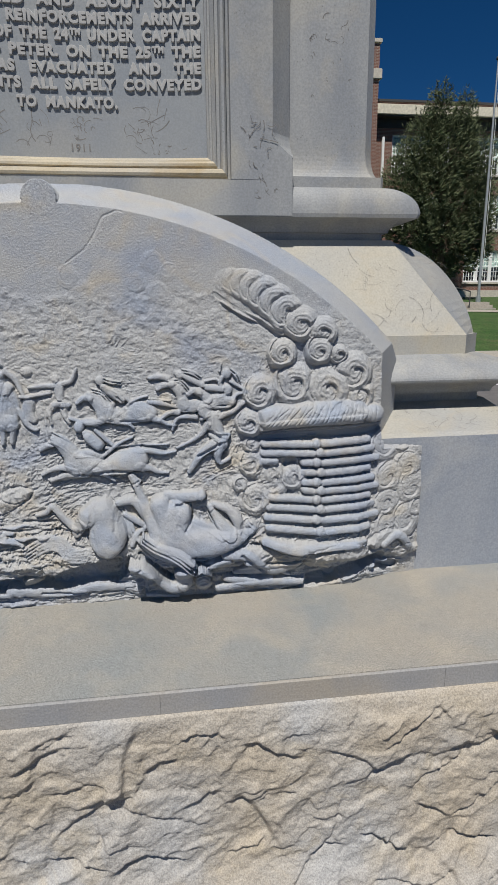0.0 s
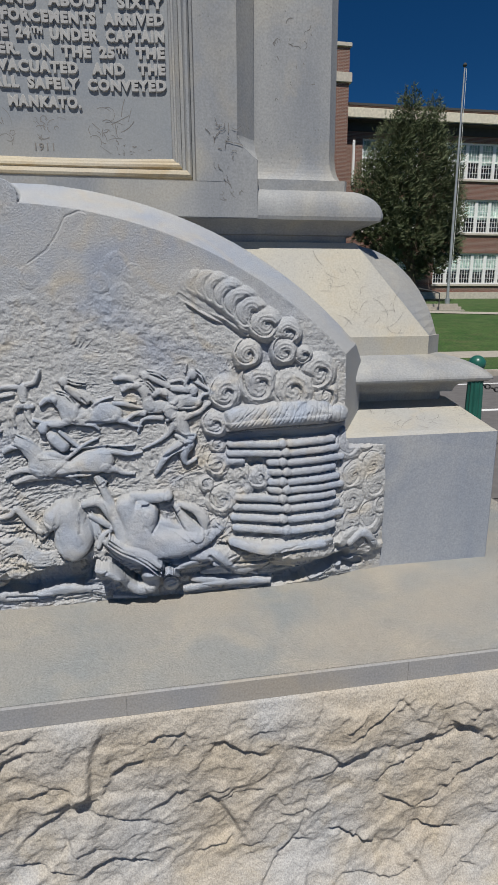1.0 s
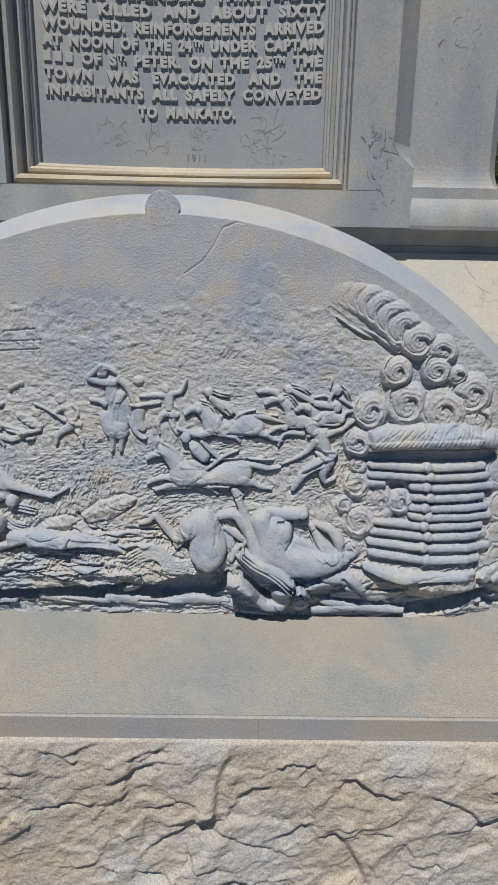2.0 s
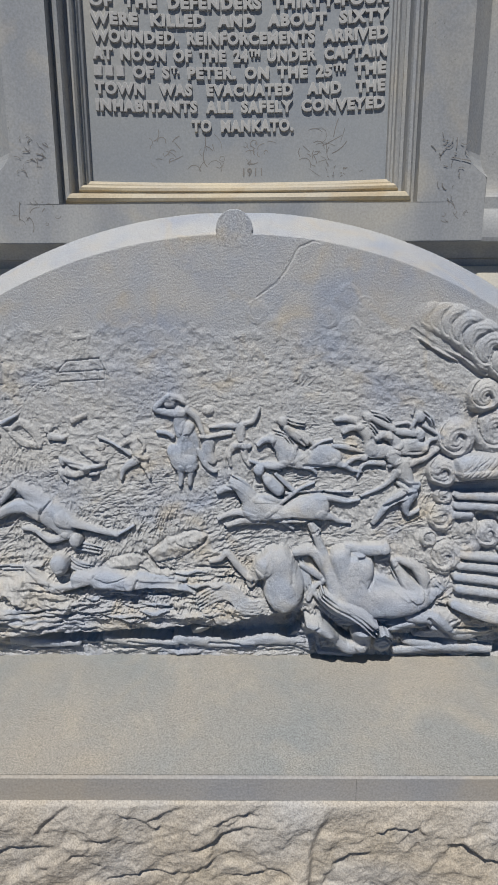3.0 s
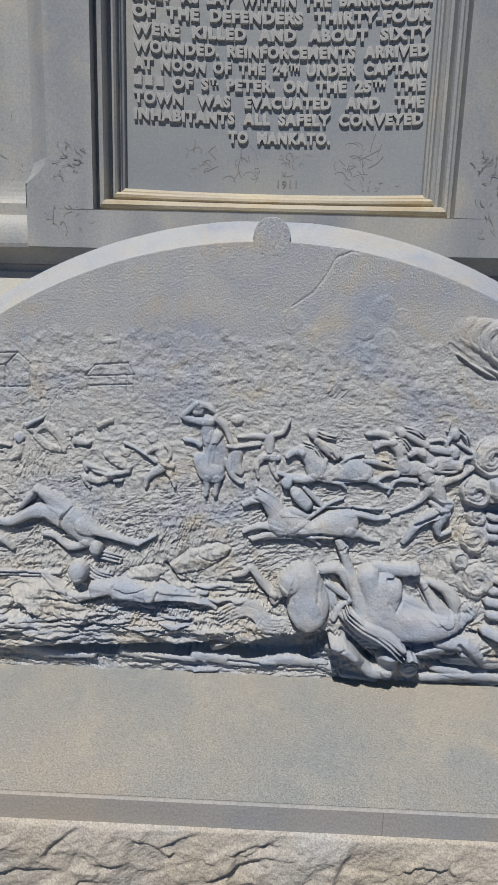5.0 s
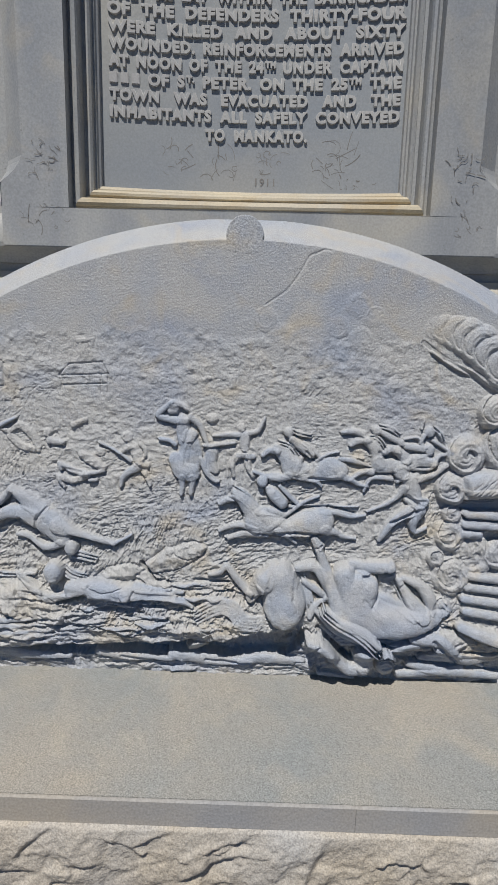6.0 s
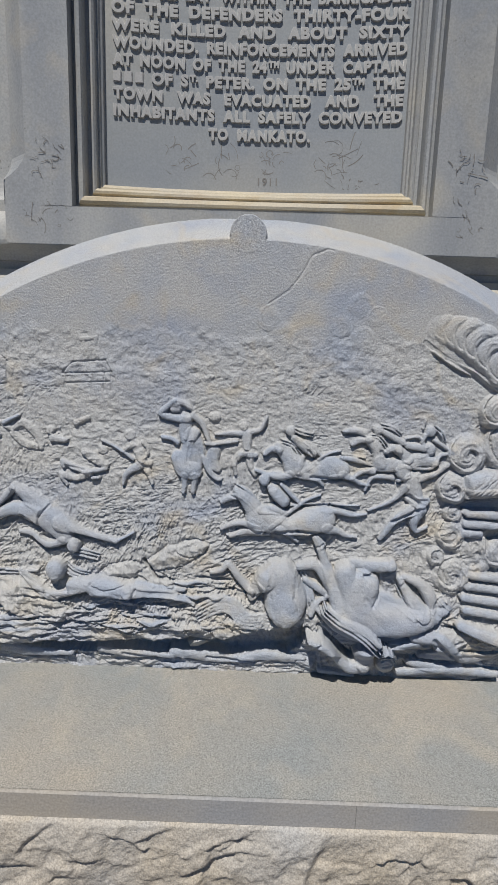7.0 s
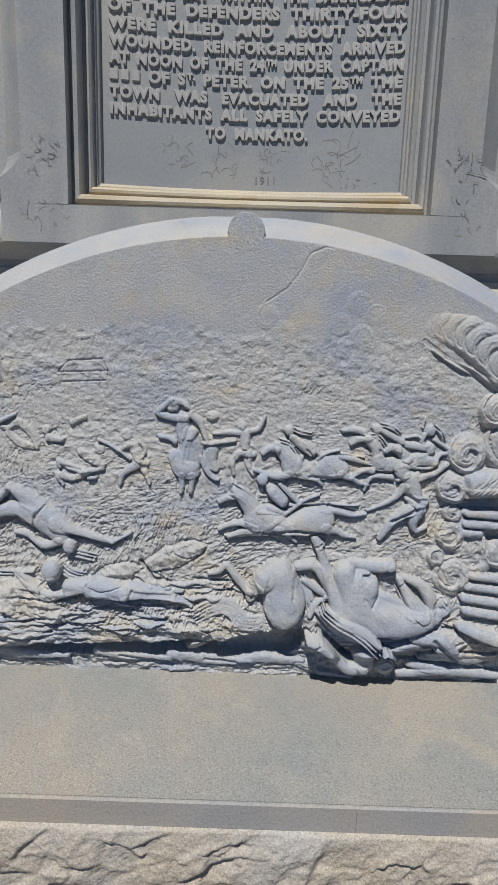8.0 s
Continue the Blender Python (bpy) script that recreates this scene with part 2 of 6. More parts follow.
def lattice(x, z, seed):
    """Smooth noise, 0 to 1, one knot per unit."""
    r = np.random.default_rng(seed).random((64, 64))
    xi, zi = np.floor(x).astype(int), np.floor(z).astype(int)
    u, w = x - xi, z - zi
    u, w = u * u * (3 - 2 * u), w * w * (3 - 2 * w)
    a, b = r[zi % 64, xi % 64], r[zi % 64, (xi + 1) % 64]
    c, d = r[(zi + 1) % 64, xi % 64], r[(zi + 1) % 64, (xi + 1) % 64]
    return (a * (1 - u) + b * u) * (1 - w) + (c * (1 - u) + d * u) * w


def fbm(x, z, f, seed, octaves=4):
    v, a, s = 0.0, 0.5, 0.0
    for k in range(octaves):
        v, s = v + a * lattice(x * f + 7.3 * k + 20, z * f + 3.1 * k + 20, seed + k), s + a
        a, f = a * 0.55, f * 2.03
    return v / s


def ground_rise(z):
    """How far the carved ground stands proud, by height."""
    return np.interp(z, [0.70, 0.82, 0.845, 0.875, 1.0, 1.2, 1.4, 1.6], [0.052, 0.056, 0.088, 0.090, 0.062, 0.036, 0.012, 0.0])


carved = np.clip((1.66 - ZZ) / 0.12, 0, 1)
warp = fbm(XX, ZZ, 6, 3) - 0.5
LIP = np.interp(XX, [-1.1, -0.76, -0.60, -0.5, -0.02, 0.05, 0.19, 0.25, 1.2], [0.79, 0.80, 0.811, 0.822, 0.852, 0.88, 0.895, 0.85, 0.83]) + 0.016 * (fbm(XX, ZZ * 0.2, 16, 13) - 0.5)
H = ground_rise(ZZ - np.clip((0.98 - ZZ) * 12, 0, 1) * (LIP - 0.842) + 0.05 * warp * np.clip((ZZ - 0.86) * 6, 0, 1) + 0.012 * (fbm(XX, ZZ, 14, 9) - 0.5))
H += carved * (0.006 * (fbm(XX * 0.6, ZZ, 16, 11) - 0.5) + 0.004 * (0.5 - np.abs(fbm(XX * 0.5 + 0.2 * ZZ, ZZ + 0.1 * XX, 34, 21) - 0.5) * 2))
BASE = ground_rise(ZZ)
SMOOTHED = 0.8 * np.clip((ZZ - 1.50) / 0.15, 0, 1) * np.clip(fbm(XX * 1.5, ZZ * 0.5, 5, 113) * 2.2 - 0.5, 0, 1)  # smoother, bluer stone: patches of the upper field, later the raised forms too


def window(x0, x1, z0, z1):
    i0, i1 = max(0, int((z0 - GZ0) / CELL)), min(len(gz), int((z1 - GZ0) / CELL) + 2)
    j0, j1 = max(0, int((x0 - GX0) / CELL)), min(len(gx), int((x1 - GX0) / CELL) + 2)
    return (slice(i0, i1), slice(j0, j1)) if i1 > i0 and j1 > j0 else None


def segment(X, Z, a, b):
    """Distance to a tapering stroke as a share of its radius, and the radius there."""
    dx, dz = b[0] - a[0], b[1] - a[1]
    t = np.clip(((X - a[0]) * dx + (Z - a[1]) * dz) / (dx * dx + dz * dz + 1e-9), 0, 1)
    r = a[2] + (b[2] - a[2]) * t
    return np.hypot(X - a[0] - dx * t, Z - a[1] - dz * t) / r, r


def raise_form(w, q, r, h):
    """Sets a form on the ground, or drapes a thin one over what is carved already: soft along its upper side, full and sharp along its lower side, where the ground is cut back."""
    hh = np.minimum(h, 1.5 * r + 0.007) if 0 < h <= 0.056 else h
    gz, gx = np.gradient(q)
    down = np.clip(-gz / (np.hypot(gz, gx) + 1e-9), -1, 1)
    dome = np.sqrt(np.clip(1 - q ** 2.4, 0, 1))
    drop = np.minimum(np.abs(hh) * np.clip(0.74 - 0.36 * down, 0, 1), r * 0.95)
    low = BASE[w] + hh - drop * (1 - dome)
    thin = (np.asarray(r) < 0.024) & (H[w] > BASE[w] + 0.5 * hh)
    over = np.where(thin, H[w] + np.minimum(0.38 * r, 0.3 * abs(h)) * dome ** 0.6, -1)
    gap = (q - 1) * r / 0.0075
    cut = np.where((q >= 1) & (gap < 1), np.minimum(0.5 * hh, 0.013) * (1 - gap) * np.clip(0.25 + down, 0, 1) * (H[w] < BASE[w] + 0.6 * hh), 0) if h > 0.009 else 0
    k = min(0.005, 0.25 * abs(h)) + 1e-5
    mix = np.clip(0.5 + 0.5 * (low - H[w]) / k, 0, 1)
    soft = H[w] + (low - H[w]) * mix + k * mix * (1 - mix)
    # raised figures join the bluer, smoother areas
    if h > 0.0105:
        SMOOTHED[w] = np.maximum(SMOOTHED[w], np.clip((1 - q) * 5, 0, 1))
    H[w] = np.where(q < 1, np.maximum(soft, over), H[w] - cut)


def crag(h, x, z, rx, rz, turn=0):
    """A broken boulder: flat faces that meet in edges."""
    m, a = 1.3 * max(rx, rz), radians(turn)
    w = window(x - m, x + m, z - m, z + m)
    if w:
        X, Z = XX[w] - x, ZZ[w] - z
        U, V = (X * math.cos(a) + Z * math.sin(a)) / rx, (Z * math.cos(a) - X * math.sin(a)) / rz
        r = np.random.default_rng(int(abs(x) * 1000))
        n = 0.06 * (fbm(XX[w], ZZ[w], 30, 23, 3) - 0.5)
        q = np.max([(U * math.cos(k) + V * math.sin(k)) / r.uniform(0.75, 1.05) for k in np.arange(6) * 1.05 + r.random()], axis=0) + 5 * n
        top = np.min([0.6 + 0.4 * r.random() + r.normal() * 0.35 * U + r.normal() * 0.35 * V for _ in range(4)], axis=0)
        low = BASE[w] + h * np.clip(np.minimum(top, (1 - q) * 3.2), 0, 1.2) + 0.004 * (fbm(XX[w] + 2 * ZZ[w], ZZ[w], 40, 29, 3) - 0.5)
        H[w] = np.where(q < 1, np.maximum(H[w], low), np.where(q < 1.2, H[w] - 0.005 * (1.2 - q) * 5, H[w]))


def flowing(pts):
    """The same stroke with places added along a smooth curve through its points."""
    if len(pts) < 3:
        return pts
    p = np.array([pts[0], *pts, pts[-1]])
    out = []
    for k in range(1, len(p) - 2):
        for t in (0, 0.25, 0.5, 0.75):
            out.append(0.5 * (2 * p[k] + (p[k + 1] - p[k - 1]) * t + (2 * p[k - 1] - 5 * p[k] + 4 * p[k + 1] - p[k + 2]) * t * t + (3 * p[k] - p[k - 1] - 3 * p[k + 1] + p[k + 2]) * t ** 3))
    out.append(p[-1])
    return [(q[0], q[1], max(q[2], 0.0008)) for q in out]


def limb(h, *pts):
    """A rounded limb, log or fold that stands h proud of the carved ground."""
    pts = flowing(pts)
    m = 1.5 * max(p[2] for p in pts)
    w = window(min(p[0] for p in pts) - m, max(p[0] for p in pts) + m, min(p[1] for p in pts) - m, max(p[1] for p in pts) + m)
    if not w:
        return
    q, r = segment(XX[w], ZZ[w], pts[0], pts[1])
    for a, b in zip(pts[1:], pts[2:]):
        q2, r2 = segment(XX[w], ZZ[w], a, b)
        q, r = np.minimum(q, q2), np.where(q2 < q, r2, r)
    raise_form(w, q, r, h)


def blob(h, x, z, rx, rz, turn=0):
    """A rounded lump: a head, a belly, a boulder."""
    m, a = 1.5 * max(rx, rz), radians(turn)
    w = window(x - m, x + m, z - m, z + m)
    if w:
        X, Z = XX[w] - x, ZZ[w] - z
        q = np.hypot((X * math.cos(a) + Z * math.sin(a)) / rx, (Z * math.cos(a) - X * math.sin(a)) / rz)
        raise_form(w, q, min(rx, rz), h)


def groove(depth, width, *pts):
    """A cut along a line."""
    for a, b in zip(pts, pts[1:]):
        w = window(min(a[0], b[0]) - width, max(a[0], b[0]) + width, min(a[1], b[1]) - width, max(a[1], b[1]) + width)
        if w:
            q, _ = segment(XX[w], ZZ[w], (*a, width), (*b, width))
            H[w] -= depth * np.clip(1 - q, 0, 1) ** 0.7


def curl(h, x, z, r, turn=0.0):
    """A scroll of smoke: a rounded ridge that winds inward, with a sharp inner wall, round a raised heart."""
    r = r * 1.08
    w = window(x - r, x + r, z - r, z + r)
    if w:
        X, Z = XX[w] - x, ZZ[w] - z
        X, Z = X + 0.22 * r * (fbm(XX[w], ZZ[w], 26, 33, 2) - 0.5), Z + 0.22 * r * (fbm(XX[w], ZZ[w], 26, 37, 2) - 0.5)
        q, t = np.hypot(X, Z) / r, np.arctan2(Z, X)
        p = 1.15 * q + (t - turn) / (2 * math.pi)
        p = p - np.floor(p)
        wall = np.clip(p / 0.12, 0, 1) * (1 - 0.62 * np.clip((p - 0.12) / 0.88, 0, 1) ** 1.3)
        lines = 0.03 * np.cos(2 * math.pi * 5 * q + t)
        body = 0.30 + 0.62 * wall * np.clip(0.4 + q, 0, 1) + lines * np.clip(r / 0.05, 0, 1)
        top = BASE[w] + h * body * np.sqrt(np.clip(1 - q ** 4, 0, 1))
        H[w] = np.where(q < 1, np.maximum(H[w] - 0.25 * h * np.clip((1 - q) * 5, 0, 1), top), H[w])


# chiselled grass, brush and foliage
for k in range(11000):
    x, z = rng.uniform(-1.0, 0.98), rng.uniform(0.86, 1.60)
    if 0.552 + math.sqrt(max(0.0, 1.30 ** 2 - x * x)) < z:
        continue
    n = 0.014 + 0.04 * rng.random()
    patchy = lattice(np.float64(x * 9 + 30), np.float64(z * 14 + 30), 5)
    a = (rng.normal(0.18, 0.28) if patchy < 0.62 else rng.normal(1.25, 0.3)) + 0.7 * (lattice(np.float64(x * 6 + 20), np.float64(z * 6 + 20), 6) - 0.5)
    e, r = 0.05 + 0.80 * max(0.0, 1.52 - z) / 0.66, 0.0011 + 0.0014 * rng.random()
    c = 0.25 * n * rng.normal()
    limb((0.003 + 0.009 * rng.random() * patchy) * e, (x, z, r), (x + n * math.cos(a), z + n * math.sin(a), 0.001))
woods = np.clip((ZZ - 1.50) / 0.03, 0, 1) * np.clip((1.60 + 0.10 * fbm(XX, ZZ * 0.3, 9, 91) - ZZ) / 0.02, 0, 1) * (XX < 0.5)
H += woods * 0.0085 * (fbm(XX, ZZ, 46, 95, 4) - 0.42)
for k in range(900):
    x, z = rng.uniform(-1.05, 1.0), rng.uniform(0.72, 0.9)
    n, a, r = 0.03 + 0.09 * rng.random(), rng.normal(0.0, 0.12), 0.003 + 0.006 * rng.random()
    limb(-0.006 + 0.014 * rng.random(), (x, z, r * 0.4), (x + n / 2, z + n / 2 * a + 0.003, r), (x + n, z + n * a, r * 0.3))
# far houses and tree line
groove(0.0040, 0.0029, (-0.749, 1.584), (-0.649, 1.591))
groove(0.0040, 0.0029, (-0.649, 1.591), (-0.614, 1.562))
groove(0.0040, 0.0029, (-0.749, 1.554), (-0.681, 1.558))
groove(0.0040, 0.0029, (-0.681, 1.558), (-0.649, 1.589))
groove(0.0040, 0.0029, (-0.681, 1.558), (-0.680, 1.503))
groove(0.0040, 0.0029, (-0.617, 1.562), (-0.616, 1.505))
groove(0.0040, 0.0029, (-0.748, 1.497), (-0.612, 1.504))
groove(0.0040, 0.0029, (-0.472, 1.537), (-0.445, 1.565), (-0.360, 1.572), (-0.344, 1.542), (-0.472, 1.535))
groove(0.0040, 0.0029, (-0.467, 1.536), (-0.466, 1.488))
groove(0.0040, 0.0029, (-0.344, 1.542), (-0.344, 1.495))
groove(0.0040, 0.0029, (-0.364, 1.541), (-0.362, 1.494))
groove(0.0040, 0.0029, (-0.466, 1.511), (-0.349, 1.517))
limb(0.004, (-0.422, 1.624, 0.0054), (-0.381, 1.629, 0.0053))
limb(0.004, (-0.415, 1.615, 0.0045), (-0.412, 1.587, 0.0045))
limb(0.004, (-0.384, 1.621, 0.0045), (-0.387, 1.589, 0.0045))
groove(0.0020, 0.0023, (-0.741, 1.551), (-0.741, 1.501))
groove(0.0020, 0.0023, (-0.727, 1.552), (-0.726, 1.502))
groove(0.0020, 0.0023, (-0.712, 1.553), (-0.712, 1.503))
groove(0.0020, 0.0023, (-0.698, 1.554), (-0.697, 1.504))
groove(0.0020, 0.0023, (-0.683, 1.554), (-0.683, 1.505))
# figures by the far houses
blob(0.012, -0.647, 1.371, 0.0136, 0.0136, 0)
limb(0.007, (-0.642, 1.352, 0.0097), (-0.651, 1.325, 0.0085), (-0.670, 1.314, 0.0049))
limb(0.010, (-0.669, 1.349, 0.0036), (-0.705, 1.354, 0.0036))
limb(0.007, (-0.633, 1.402, 0.0073), (-0.605, 1.387, 0.0060), (-0.578, 1.404, 0.0097), (-0.544, 1.382, 0.0121), (-0.528, 1.353, 0.0109))
limb(0.008, (-0.602, 1.376, 0.0085), (-0.571, 1.350, 0.0097), (-0.528, 1.341, 0.0073))
limb(0.012, (-0.625, 1.403, 0.0060), (-0.588, 1.422, 0.0036))
blob(0.010, -0.504, 1.387, 0.0105, 0.0121, 0)
limb(0.011, (-0.497, 1.367, 0.0109), (-0.464, 1.362, 0.0072))
limb(0.009, (-0.437, 1.408, 0.0072), (-0.403, 1.422, 0.0060))
limb(0.006, (-0.723, 1.231, 0.0073), (-0.691, 1.235, 0.0037), (-0.664, 1.215, 0.0037))
# crouching figure
blob(0.008, -0.364, 1.341, 0.0133, 0.0133, 0)
limb(0.010, (-0.414, 1.334, 0.0094), (-0.396, 1.323, 0.0130), (-0.358, 1.301, 0.0106))
limb(0.012, (-0.354, 1.291, 0.0047), (-0.384, 1.285, 0.0059), (-0.409, 1.282, 0.0047))
limb(0.011, (-0.402, 1.282, 0.0095), (-0.440, 1.292, 0.0083), (-0.472, 1.308, 0.0059), (-0.467, 1.292, 0.0047))
limb(0.010, (-0.399, 1.277, 0.0095), (-0.440, 1.263, 0.0083), (-0.475, 1.274, 0.0071), (-0.458, 1.245, 0.0036))
limb(0.012, (-0.391, 1.265, 0.0047), (-0.372, 1.267, 0.0035))
groove(0.0030, 0.0044, (-0.462, 1.296), (-0.412, 1.286))
# shooter
blob(0.009, -0.294, 1.382, 0.0147, 0.0147, 0)
limb(0.010, (-0.284, 1.359, 0.0118), (-0.270, 1.345, 0.0168), (-0.262, 1.320, 0.0118))
limb(0.011, (-0.367, 1.365, 0.0035), (-0.325, 1.346, 0.0035), (-0.284, 1.318, 0.0041))
limb(0.010, (-0.284, 1.356, 0.0059), (-0.308, 1.341, 0.0047), (-0.318, 1.340, 0.0035))
limb(0.010, (-0.261, 1.364, 0.0047), (-0.246, 1.342, 0.0047), (-0.251, 1.325, 0.0035))
limb(0.011, (-0.266, 1.305, 0.0130), (-0.292, 1.288, 0.0094), (-0.305, 1.274, 0.0071), (-0.310, 1.252, 0.0047))
limb(0.010, (-0.254, 1.305, 0.0118), (-0.245, 1.286, 0.0083), (-0.233, 1.257, 0.0047))
limb(0.009, (-0.266, 1.320, 0.0156), (-0.240, 1.310, 0.0083))
groove(0.0030, 0.0037, (-0.283, 1.319), (-0.238, 1.293))
# standing sentinel with a raised arm
blob(0.010, -0.177, 1.459, 0.0175, 0.0175, 0)
limb(0.012, (-0.141, 1.428, 0.0105), (-0.179, 1.429, 0.0094), (-0.214, 1.439, 0.0076), (-0.197, 1.458, 0.0070), (-0.177, 1.475, 0.0058))
limb(0.010, (-0.180, 1.473, 0.0070), (-0.148, 1.465, 0.0070), (-0.127, 1.445, 0.0047))
limb(0.012, (-0.147, 1.430, 0.0154), (-0.150, 1.401, 0.0168), (-0.152, 1.372, 0.0094))
limb(0.013, (-0.129, 1.437, 0.0093), (-0.106, 1.417, 0.0082), (-0.093, 1.388, 0.0070), (-0.084, 1.365, 0.0059))
limb(0.015, (-0.120, 1.393, 0.0105), (-0.137, 1.361, 0.0094))
limb(0.013, (-0.132, 1.390, 0.0168), (-0.128, 1.353, 0.0313), (-0.136, 1.314, 0.0357))
limb(0.013, (-0.166, 1.327, 0.0207), (-0.150, 1.298, 0.0233), (-0.125, 1.293, 0.0233))
limb(0.012, (-0.150, 1.279, 0.0106), (-0.148, 1.257, 0.0071), (-0.151, 1.236, 0.0059))
limb(0.012, (-0.121, 1.280, 0.0106), (-0.123, 1.258, 0.0071), (-0.126, 1.237, 0.0059))
limb(0.012, (-0.208, 1.379, 0.0059), (-0.184, 1.375, 0.0059), (-0.169, 1.365, 0.0059))
limb(0.014, (-0.093, 1.365, 0.0047), (-0.061, 1.367, 0.0047), (-0.014, 1.373, 0.0035))
limb(0.011, (-0.072, 1.348, 0.0168), (-0.077, 1.321, 0.0181), (-0.062, 1.301, 0.0106))
limb(0.013, (-0.101, 1.329, 0.0071), (-0.085, 1.296, 0.0082), (-0.064, 1.275, 0.0059), (-0.053, 1.273, 0.0035))
blob(0.008, -0.074, 1.435, 0.0161, 0.0132, 0)
limb(0.014, (-0.126, 1.377, 0.0011), (-0.134, 1.338, 0.0035), (-0.138, 1.292, 0.0011))
limb(0.016, (-0.137, 1.380, 0.0011), (-0.145, 1.340, 0.0035), (-0.150, 1.294, 0.0011))
groove(0.0023, 0.0029, (-0.111, 1.348), (-0.103, 1.304))
groove(0.0023, 0.0029, (-0.082, 1.348), (-0.085, 1.304))
groove(0.0023, 0.0029, (-0.060, 1.337), (-0.053, 1.294))
# fallen figure with a knife
limb(0.024, (-0.516, 1.185, 0.0240), (-0.558, 1.214, 0.0186), (-0.595, 1.235, 0.0109))
limb(0.023, (-0.595, 1.238, 0.0097), (-0.620, 1.210, 0.0085), (-0.641, 1.185, 0.0049))
limb(0.027, (-0.531, 1.162, 0.0240), (-0.573, 1.179, 0.0200), (-0.608, 1.177, 0.0160), (-0.662, 1.150, 0.0109), (-0.705, 1.151, 0.0085))
limb(0.027, (-0.557, 1.179, 0.0294), (-0.516, 1.166, 0.0352), (-0.477, 1.141, 0.0323), (-0.459, 1.116, 0.0213))
limb(0.028, (-0.468, 1.149, 0.0213), (-0.423, 1.128, 0.0121), (-0.370, 1.113, 0.0085), (-0.324, 1.103, 0.0072))
limb(0.029, (-0.327, 1.100, 0.0048), (-0.301, 1.113, 0.0036), (-0.279, 1.126, 0.0036))
limb(0.032, (-0.461, 1.102, 0.0121), (-0.491, 1.088, 0.0109), (-0.522, 1.096, 0.0097), (-0.550, 1.117, 0.0073), (-0.579, 1.119, 0.0061))
blob(0.030, -0.436, 1.090, 0.0181, 0.0197, 20)
limb(0.023, (-0.433, 1.079, 0.0016), (-0.406, 1.075, 0.0036), (-0.367, 1.066, 0.0011))
limb(0.026, (-0.434, 1.071, 0.0016), (-0.408, 1.067, 0.0036), (-0.369, 1.058, 0.0011))
limb(0.024, (-0.436, 1.061, 0.0016), (-0.410, 1.058, 0.0036), (-0.372, 1.048, 0.0011))
groove(0.0060, 0.0045, (-0.501, 1.192), (-0.525, 1.164), (-0.528, 1.138))
groove(0.0045, 0.0045, (-0.594, 1.231), (-0.574, 1.202))
limb(0.022, (-0.741, 1.115, 0.0110), (-0.686, 1.102, 0.0098), (-0.660, 1.077, 0.0049))
groove(0.0090, 0.0076, (-0.648, 1.134), (-0.571, 1.162), (-0.525, 1.130))
groove(0.0105, 0.0061, (-0.440, 1.121), (-0.371, 1.102), (-0.332, 1.088))
groove(0.0105, 0.0076, (-0.548, 1.102), (-0.509, 1.073), (-0.466, 1.084))
groove(0.0090, 0.0061, (-0.648, 1.172), (-0.610, 1.199), (-0.594, 1.225))
# marksman lying behind the bank
limb(0.028, (-0.739, 1.015, 0.0037), (-0.646, 1.016, 0.0037), (-0.535, 1.015, 0.0037))
limb(0.025, (-0.740, 1.005, 0.0025), (-0.569, 1.007, 0.0024))
blob(0.046, -0.480, 1.028, 0.0257, 0.0272, 0)
limb(0.037, (-0.452, 1.042, 0.0016), (-0.431, 1.026, 0.0036), (-0.394, 1.016, 0.0011))
limb(0.040, (-0.456, 1.037, 0.0016), (-0.434, 1.020, 0.0036), (-0.396, 1.009, 0.0011))
limb(0.037, (-0.461, 1.030, 0.0016), (-0.438, 1.012, 0.0036), (-0.399, 1.001, 0.0011))
limb(0.040, (-0.466, 1.024, 0.0016), (-0.440, 1.006, 0.0036), (-0.400, 0.995, 0.0011))
limb(0.044, (-0.574, 1.015, 0.0085), (-0.533, 0.981, 0.0121), (-0.499, 0.959, 0.0121), (-0.456, 0.960, 0.0121), (-0.411, 0.977, 0.0159))
limb(0.044, (-0.434, 0.984, 0.0186), (-0.381, 0.986, 0.0225), (-0.327, 0.983, 0.0225), (-0.286, 0.975, 0.0198))
blob(0.048, -0.475, 1.005, 0.0136, 0.0091, 0)
limb(0.043, (-0.283, 0.978, 0.0195), (-0.227, 0.977, 0.0156), (-0.167, 0.965, 0.0106), (-0.115, 0.943, 0.0047))
limb(0.037, (-0.265, 0.992, 0.0095), (-0.168, 0.980, 0.0071), (-0.141, 0.978, 0.0047))
groove(0.0135, 0.0088, (-0.464, 0.946), (-0.424, 0.956), (-0.395, 0.968))
groove(0.0060, 0.0044, (-0.267, 0.984), (-0.281, 0.952))
# boulders and brush on the bank
crag(0.036, -0.580, 0.953, 0.0881, 0.0668, -10)
crag(0.027, -0.504, 0.921, 0.0760, 0.0365, -22)
crag(0.024, -0.722, 0.927, 0.0704, 0.0459, 5)
crag(0.027, -0.704, 0.868, 0.0917, 0.0336, 10)
crag(0.023, -0.565, 0.860, 0.0917, 0.0214, -4)
limb(0.027, (-0.733, 0.905, 0.0022), (-0.640, 0.894, 0.0061), (-0.487, 0.896, 0.0022))
limb(0.030, (-0.734, 0.891, 0.0022), (-0.640, 0.880, 0.0061), (-0.486, 0.882, 0.0022))
limb(0.027, (-0.737, 0.876, 0.0022), (-0.643, 0.863, 0.0061), (-0.487, 0.865, 0.0022))
groove(0.0090, 0.0053, (-0.730, 0.948), (-0.653, 0.943))
